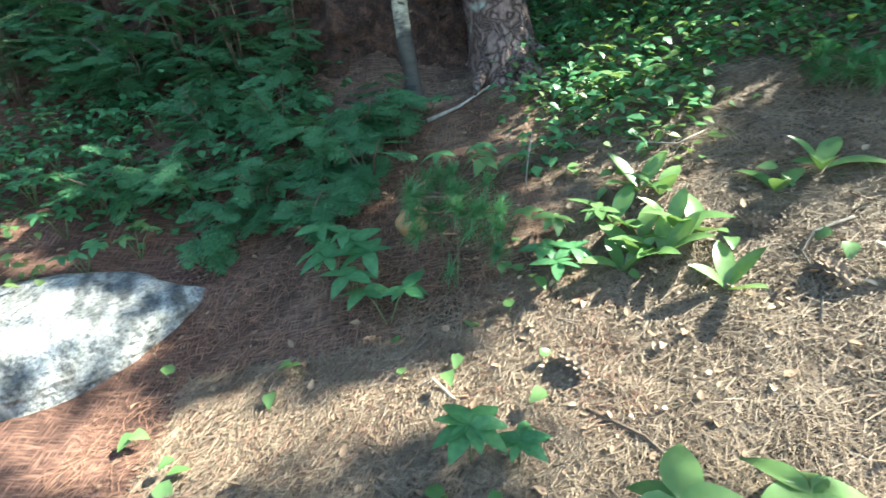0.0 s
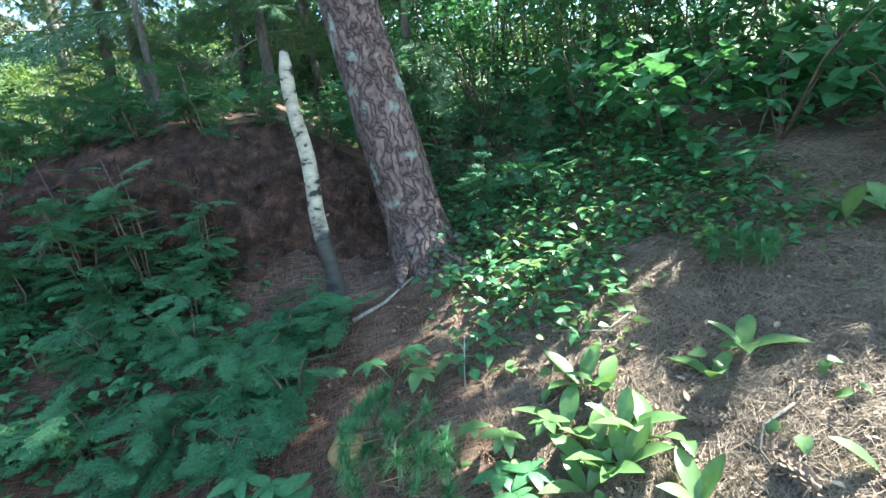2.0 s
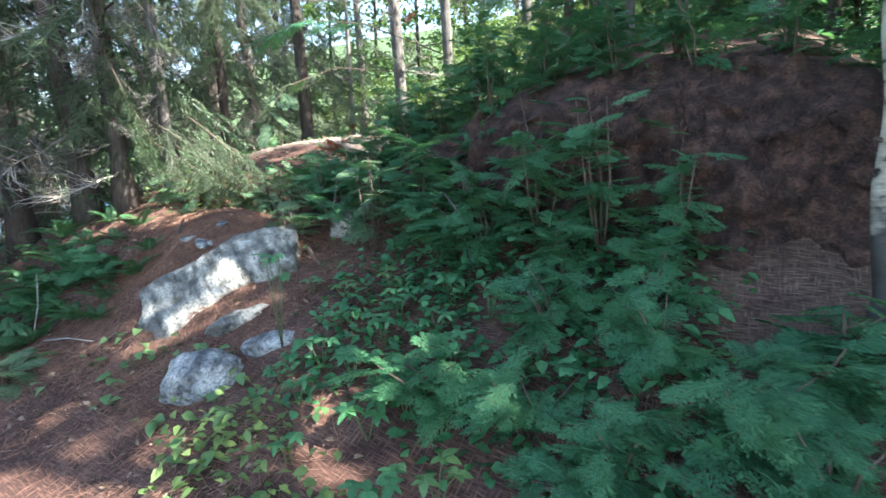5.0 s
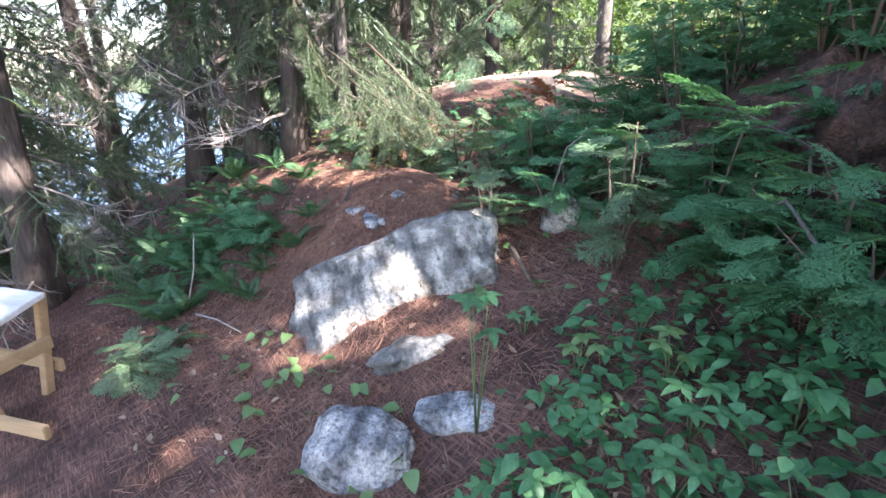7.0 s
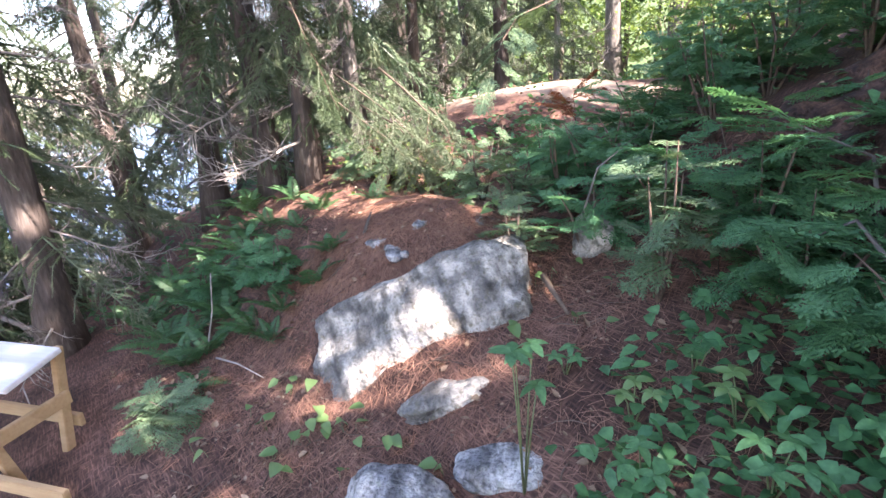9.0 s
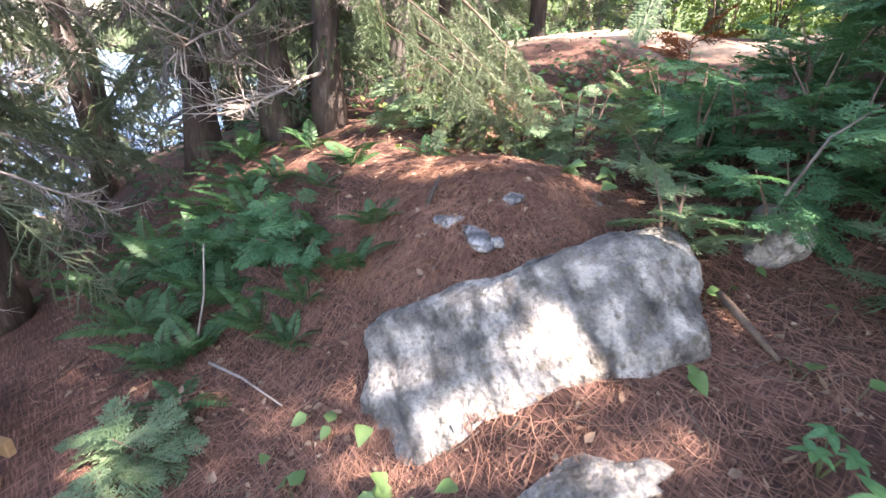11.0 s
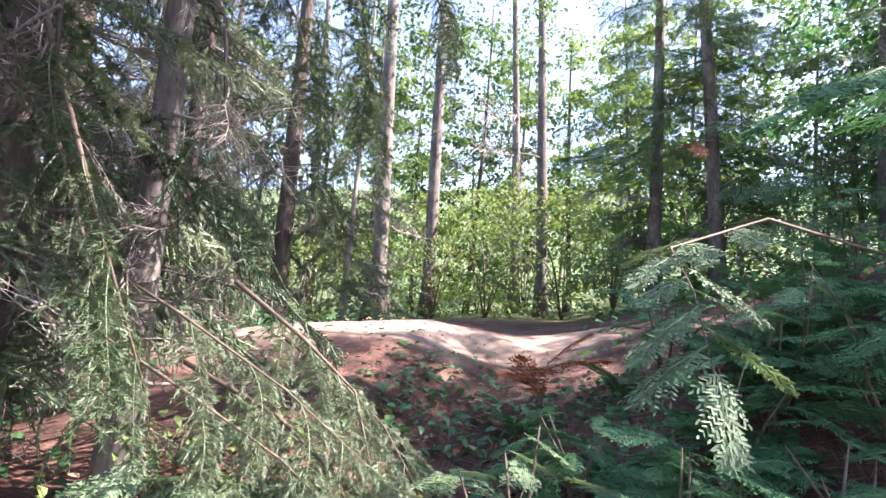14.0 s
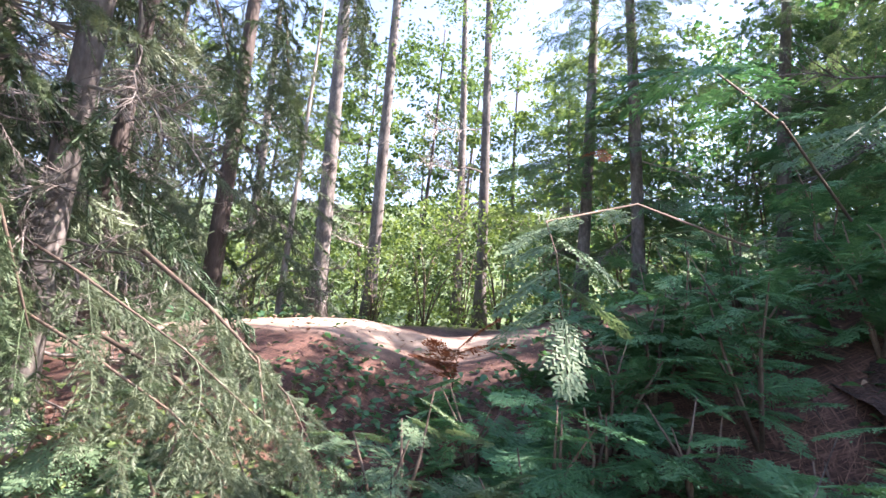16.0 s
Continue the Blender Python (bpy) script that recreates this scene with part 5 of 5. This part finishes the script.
def pine_seedling(x, y, h, tufts, label, spread_=0.12):
    root = thing("pine_seedling", label, "seedling", Matrix.Translation((x, y, top(x, y))))
    s = Shape()
    s.tube([(0, 0, -0.02), (0.01, 0.005, h * 0.5), (0, 0.01, h)], [0.006, 0.004, 0.002], 5)
    heads = [Vector((0, 0.01, h))]
    for _ in range(int(tufts * 1.5)):
        a, z = U(0, 6.28), h * U(0.35, 0.95)
        e = Vector((math.cos(a) * spread_, math.sin(a) * spread_, z + U(0.0, 0.06)))
        s.tube([(0, 0, z), e], [0.003, 0.0015], 4)
        heads.append(e)
    part("stem", s.mesh("stem", TWIG), root)
    for e in heads:
        t = Shape()
        for _ in range(95):
            d = Vector((rnd.gauss(0, 1), rnd.gauss(0, 1), rnd.gauss(0.35, 0.8))).normalized()
            o = Vector((U(-1, 1), U(-1, 1), U(-1, 1))) * 0.012
            w = d.cross(Vector((0.3, 0.5, 0.8))).normalized() * 0.0019
            q = o + d * U(0.05, 0.085) + Vector((0, 0, -0.01))
            t.add([o - w, o + w, q + w * 0.3, q - w * 0.3], [(0, 1, 2, 3)])
        part("needle_tuft", t.mesh("needle_tuft", PINE, False), root, Matrix.Translation(e))
    return root


pine_seedling(0.06, 1.72, 0.42, 16, "soft young white pine seedling with long green needles", 0.17)
pine_seedling(0.0, 2.0, 0.34, 10, "soft young white pine seedling with long green needles", 0.12)
pine_seedling(1.81, 2.2, 0.14, 12, "small bushy pine seedling on the bare slope", 0.12)


def mayflower(x, y, n=None):
    root = thing("mayflower_plant", "tiny plant with pale green heart-shaped leaves", "plant", Matrix.Translation((x, y, top(x, y))), group="small heart-leaved plants")
    s = Shape()
    ends = []
    for _ in range(n or rnd.choice((1, 1, 2))):
        e = Vector((U(-0.025, 0.025), U(-0.025, 0.025), U(0.03, 0.07)))
        s.tube([(0, 0, -0.01), e], [0.0014, 0.001], 4)
        ends.append(e)
    part("stem", s.mesh("stem", STEM), root)
    for e in ends:
        a = U(0, 6.28)
        part("leaf", rnd.choice(HEART), root, Matrix.Translation(e) @ turned((math.cos(a), math.sin(a), U(-0.5, 0.3)), U(-0.4, 0.4)) @ Matrix.Scale(U(0.7, 1.25), 4))


for cx, cy, rx, ry, n in ((0.0, 1.5, 0.9, 0.6, 30), (-0.9, 1.35, 0.4, 0.4, 12), (1.7, 1.6, 0.5, 0.6, 22), (1.3, 2.6, 0.6, 0.5, 34), (-3.3, 2.25, 0.7, 0.35, 36), (-3.9, 2.15, 0.4, 0.25, 14), (-2.6, 2.15, 0.5, 0.3, 20), (-3.2, 3.2, 0.3, 0.35, 14), (-3.9, 3.5, 0.5, 0.35, 26), (-4.5, 4.3, 0.5, 0.8, 40), (0.9, 3.0, 0.4, 0.4, 20), (-2.4, 1.9, 0.6, 0.25, 26), (0.6, 2.2, 0.6, 0.5, 16)):
    for _ in range(int(n * 0.65)):
        x, y = rnd.gauss(cx, rx * 0.6), rnd.gauss(cy, ry * 0.6)
        if abs(x + 3.8) > 0.45 or abs(y - 3.0) > 0.4:
            mayflower(x, y)

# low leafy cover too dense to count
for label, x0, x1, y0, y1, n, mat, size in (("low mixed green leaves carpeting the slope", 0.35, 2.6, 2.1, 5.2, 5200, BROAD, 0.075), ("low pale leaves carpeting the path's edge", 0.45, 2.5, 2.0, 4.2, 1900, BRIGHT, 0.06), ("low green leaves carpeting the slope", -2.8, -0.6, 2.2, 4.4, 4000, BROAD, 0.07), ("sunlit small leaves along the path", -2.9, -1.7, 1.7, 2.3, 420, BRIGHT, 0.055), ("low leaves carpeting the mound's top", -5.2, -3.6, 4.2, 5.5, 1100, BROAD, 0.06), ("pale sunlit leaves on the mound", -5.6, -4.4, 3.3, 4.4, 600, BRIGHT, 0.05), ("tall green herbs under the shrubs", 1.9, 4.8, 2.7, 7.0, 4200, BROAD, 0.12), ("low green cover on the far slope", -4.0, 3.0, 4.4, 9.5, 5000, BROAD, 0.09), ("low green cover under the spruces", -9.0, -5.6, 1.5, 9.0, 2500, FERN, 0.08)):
    s = Shape()
    for _ in range(n):
        x, y = U(x0, x1), U(y0, y1)
        edge = min(x - x0, x1 - x, y - y0, y1 - y) / min(x1 - x0, y1 - y0)
        if noise.noise((x * 1.6, y * 1.6, 7)) < -0.3 or rnd.random() > 0.12 + 4.5 * edge:
            continue
        a = U(0, 6.28)
        s.leaf(Matrix.Translation((x, y, top(x, y) + abs(rnd.gauss(0, 0.09 if size < 0.1 else 0.2)) + 0.01)) @ turned((math.cos(a), math.sin(a), U(-0.4, 0.35)), U(-0.5, 0.5)), size * U(0.6, 1.3), size * U(0.45, 0.75), 0.3, 0.2, 0.65, 3)
    thing("ground_leaves", label, "undergrowth", kind="stuff", me=s.mesh("ground_leaves", mat))

# ---- small things on the ground ----


def cone(x, y, turn, size=1.0):
    root = thing("pine_cone", "dry open brown pine cone lying on needles", "cone", Matrix.Translation((x, y, top(x, y) + 0.03 * size)) @ Euler((0.15, 0, turn)).to_matrix().to_4x4() @ Matrix.Scale(size, 4), group="pine cones")
    s = Shape()
    s.tube([(0, -0.055, 0), (0, 0, 0), (0, 0.055, 0)], [0.008, 0.012, 0.005], 7)
    part("core", s.mesh("core", CONE), root)
    for i in range(46):
        t = i / 45
        a = i * 2.4
        r = 0.026 * math.sin(math.pi * (0.12 + 0.8 * t)) ** 0.7
        d = Vector((math.cos(a), 0.25 + 0.5 * t, math.sin(a))).normalized()
        part("scale", CONE_SCALE, root, Matrix.Translation((0, -0.05 + 0.1 * t, 0)) @ turned(d) @ Matrix.Scale(r / 0.026, 4))


cs = Shape()
cs.add([(-0.003, 0, 0), (0.003, 0, 0), (0.008, 0.022, 0.002), (0.005, 0.03, 0.004), (-0.005, 0.03, 0.004), (-0.008, 0.022, 0.002), (0, 0.028, -0.004)], [(0, 1, 2, 3, 4, 5), (0, 5, 6), (1, 6, 2), (5, 4, 6), (4, 3, 6), (3, 2, 6), (0, 6, 1)])
CONE_SCALE = cs.mesh("scale", CONE, False)
for x, y, a, s in ((1.15, 1.61, 1.4, 1.25), (1.24, 1.33, 0.1, 1.25), (0.41, 1.24, 0.5, 1.15), (2.05, 1.25, 1.2, 1.1)):
    cone(x, y, a, s)


def stick(label, pts, r, mat=TWIG, name="stick"):
    s = Shape()
    ps_ = [Vector((x, y, top(x, y) + h)) for x, y, h in pts]
    s.tube(ps_, [r * (1 - 0.6 * i / (len(ps_) - 1)) for i in range(len(ps_))], 7, True, 0.25)
    return thing(name, label, "stick", me=s.mesh(name, mat))


stick("dark crooked fallen stick on needles", [(1.68, 1.32, 0.02), (1.74, 1.22, 0.02), (1.76, 1.1, 0.025), (1.82, 0.95, 0.015)], 0.011)
stick("pale bent dry twig on needles", [(1.42, 1.52, 0.02), (1.28, 1.5, 0.03), (1.22, 1.45, 0.02), (1.2, 1.3, 0.02), (1.12, 1.17, 0.01)], 0.0055, GREYBARK)
stick("thin dry twig on needles", [(0.02, 1.22, 0.01), (-0.05, 1.3, 0.03), (-0.1, 1.28, 0.02)], 0.005, DEADWOOD)
stick("thin fallen branch at the foot of the pine", [(0.55, 3.3, 0.06), (0.75, 2.98, 0.03), (0.95, 2.8, 0.02)], 0.009, DEADWOOD)
stick("thin fallen branch at the foot of the pine", [(0.62, 3.32, 0.03), (0.95, 3.05, 0.03), (1.2, 3.0, 0.03)], 0.007)
stick("grey fallen branch by the birch", [(-0.05, 3.05, 0.02), (0.15, 3.12, 0.03), (0.36, 3.3, 0.02)], 0.014, DEADWOOD)
stick("upright dry plant stalk", [(0.42, 2.25, 0.0), (0.43, 2.26, 0.12), (0.45, 2.28, 0.25)], 0.004, DEADWOOD)
stick("thin dry twig on the path", [(1.9, 2.6, 0.01), (2.15, 2.55, 0.02), (2.35, 2.45, 0.01)], 0.006)
stick("thin twig on needles", [(0.9, 2.35, 0.01), (1.1, 2.2, 0.02), (1.25, 2.25, 0.01)], 0.005, DEADWOOD)
stick("dark twig on needles", [(0.42, 1.1, 0.01), (0.55, 0.98, 0.015), (0.6, 0.9, 0.01)], 0.006)
stick("upright weathered twig on the mound", [(-4.33, 3.02, 0.0), (-4.325, 3.04, 0.04), (-4.31, 3.07, 0.09)], 0.012, GREYBARK)
stick("bleached dead twig among ferns", [(-4.95, 2.2, 0.0), (-4.98, 2.28, 0.2), (-5.0, 2.32, 0.4)], 0.006, DEADWOOD)
stick("dry twigs below the boulder", [(-4.75, 2.2, 0.03), (-4.5, 2.25, 0.06), (-4.25, 2.3, 0.02)], 0.007, DEADWOOD)
stick("dark root by the boulder", [(-3.3, 3.35, 0.06), (-3.2, 3.3, 0.05), (-3.08, 3.25, 0.02)], 0.018)
stick("thin root in the litter", [(2.3, 1.6, 0.01), (2.45, 1.45, 0.02), (2.6, 1.4, 0.005)], 0.01, SOIL, "root")

# the tossed mushroom
mush = thing("mushroom", "thick tan-capped bolete mushroom lying on needles", "mushroom", Matrix.Translation((-0.13, 2.13, top(-0.13, 2.13) + 0.06)) @ Euler((radians(62), radians(-18), radians(15))).to_matrix().to_4x4() @ Matrix.Scale(0.8, 4))
c = Shape()
prof = [(0.002, 0.034), (0.045, 0.032), (0.075, 0.022), (0.094, 0.004), (0.096, -0.008), (0.088, -0.014)]
under = [(0.088, -0.014), (0.07, -0.020), (0.045, -0.020), (0.02, -0.014)]
for pr, sh, nm, mt in ((prof, c, "cap", CAP), (under, Shape(), "pore_surface", PORES)):
    k = 30
    for r, z in pr:
        for j in range(k):
            w = 6.2832 * j / k
            rr = r * (1 + 0.07 * math.sin(2 * w + 1) + 0.05 * math.sin(5 * w))
            sh.v.append((rr * math.cos(w), rr * math.sin(w), z + 0.14 * r * math.sin(2 * w)))
    sh.f = [(i * k + j, i * k + (j + 1) % k, (i + 1) * k + (j + 1) % k, (i + 1) * k + j) for i in range(len(pr) - 1) for j in range(k)]
    part(nm, sh.mesh(nm, mt), mush)
st = Shape()
st.tube([(0, 0, -0.012), (0.006, 0, -0.05), (0.012, 0.004, -0.1)], [0.02, 0.022, 0.03], 14, True, 0.1)
part("stem", st.mesh("stem", STIPE), mush)

# wooden trestle bench below the slope
bench = thing("trestle_bench", "rough sawn-timber trestle with a weathered white board on top", "bench", Matrix.Translation((-5.03, 1.16, land(-5.03, 1.16))) @ Euler((0, 0, radians(35))).to_matrix().to_4x4())


def plank(name, size, at, turn, mat, parent):
    bm = bmesh.new()
    bmesh.ops.create_cube(bm, size=1)
    bmesh.ops.scale(bm, vec=size, verts=bm.verts)
    bmesh.ops.bevel(bm, geom=bm.edges[:], offset=0.004, segments=2, affect="EDGES")
    me = bpy.data.meshes.new(name)
    bm.to_mesh(me)
    bm.free()
    me.materials.append(mat)
    return part(name, me, parent, Matrix.Translation(at) @ Euler(turn).to_matrix().to_4x4())


plank("board", (0.9, 0.28, 0.03), (0.0, 0.02, 0.62), (0.2, 0.0, 0), BOARD, bench)
for sx in (-0.32, 0.32):
    for sy, lean_ in ((-0.16, 0.18), (0.16, -0.18)):
        plank("leg", (0.045, 0.045, 0.66), (sx, sy, 0.29), (lean_, 0, 0), PLANK, bench)
    plank("crosspiece", (0.03, 0.36, 0.07), (sx + 0.04, 0, 0.36), (0, 0, 0), PLANK, bench)
plank("rail", (0.72, 0.03, 0.07), (0, 0.2, 0.2), (0, 0, 0), PLANK, bench)
plank("rail", (1.0, 0.03, 0.07), (0.25, -0.2, 0.16), (0, 0, 0), PLANK, bench)

# ---- litter ----


def litter_needles(label, n, boxes, mat, seed):
    r = random.Random(seed)
    s = Shape()
    for _ in range(n):
        x0, x1, y0, y1 = r.choice(boxes)
        x, y = r.uniform(x0, x1), r.uniform(y0, y1)
        a, ln, w = r.uniform(0, 6.28), r.uniform(0.05, 0.12), r.uniform(0.0005, 0.0011)
        dx, dy = math.cos(a), math.sin(a)
        z, lift, bendy = top(x, y), r.uniform(0.002, 0.012), r.uniform(-0.012, 0.012)
        k = len(s.v)
        for t in (-0.5, 0.0, 0.5):
            px, py = x + dx * ln * t - dy * bendy * (1 - 4 * t * t), y + dy * ln * t + dx * bendy * (1 - 4 * t * t)
            pz = top(px, py) + lift * (1 + t)
            s.v += [(px - dy * w, py + dx * w, pz), (px + dy * w, py - dx * w, pz + 0.001)]
        s.f += [(k, k + 1, k + 3, k + 2), (k + 2, k + 3, k + 5, k + 4)]
    thing("needle_litter", label, "litter", kind="stuff", me=s.mesh("needle_litter", mat, False))


litter_needles("dry tan pine needles strewn over the slope", 80000, [(-0.2, 2.4, 0.3, 1.7), (0.1, 2.4, 0.3, 1.7), (0.5, 2.6, 1.6, 2.6), (-1.0, 0.4, 0.7, 1.5), (1.8, 3.6, 0.4, 2.8)], NEEDLE_TAN, 1)
# the first box lays red needles that deepen the slope's painted shade
litter_needles("dry reddish pine needles strewn round the boulder", 34000, [(-1.3, 0.6, 1.0, 3.2), (-4.8, -2.9, 2.0, 3.7), (-4.7, -3.7, 2.7, 3.6), (-5.6, -2.0, 1.6, 4.4)], NEEDLE_RED, 2)
for label, n, box, seed, mat in (("curled dead brown leaves among needles", 1600, (-1.2, 2.6, 0.4, 3.2), 3, DEADLEAF), ("curled dead brown leaves on the mound", 2600, (-5.9, -1.8, 1.7, 6.2), 4, DEADLEAF), ("pale dry leaf scraps on the shaded slope", 900, (0.1, 2.8, 1.0, 3.8), 7, NEEDLE_TAN), ("pale dry leaf scraps among red needles", 500, (-5.2, -2.0, 1.7, 4.2), 8, NEEDLE_TAN)):
    s = Shape()
    r = random.Random(seed)
    for _ in range(n):
        x, y, a = r.uniform(*box[:2]), r.uniform(*box[2:]), r.uniform(0, 6.28)
        sz = 0.01 + 0.034 * r.random() ** 3
        s.leaf(Matrix.Translation((x, y, top(x, y) + 0.013)) @ turned((math.cos(a), math.sin(a), r.uniform(-0.1, 0.4)), r.uniform(-0.6, 0.6)), sz, sz * 0.6, r.uniform(-0.5, 0.5), 0.5, 0.6, 4)
    thing("dead_leaves", label, "litter", kind="stuff", me=s.mesh("dead_leaves", mat))

for label, n, box, seed in (("thin dry twigs strewn over the slope", 260, (-1.2, 2.6, 0.4, 3.2), 5), ("thin dry twigs strewn round the boulder", 420, (-5.6, -1.8, 1.7, 4.4), 6)):
    s = Shape()
    r = random.Random(seed)
    for _ in range(n):
        x, y, a, ln = r.uniform(*box[:2]), r.uniform(*box[2:]), r.uniform(0, 6.28), r.uniform(0.05, 0.2)
        pts = []
        for t in (-0.5, -0.1, 0.3, 0.5):
            px, py = x + math.cos(a) * ln * t + r.uniform(-0.012, 0.012), y + math.sin(a) * ln * t + r.uniform(-0.012, 0.012)
            pts.append((px, py, top(px, py) + r.uniform(0.003, 0.016)))
        w = r.uniform(0.0012, 0.0032)
        s.tube(pts, [w, w, w * 0.8, w * 0.4], 4)
    thing("twig_litter", label, "litter", kind="stuff", me=s.mesh("twig_litter", TWIG))
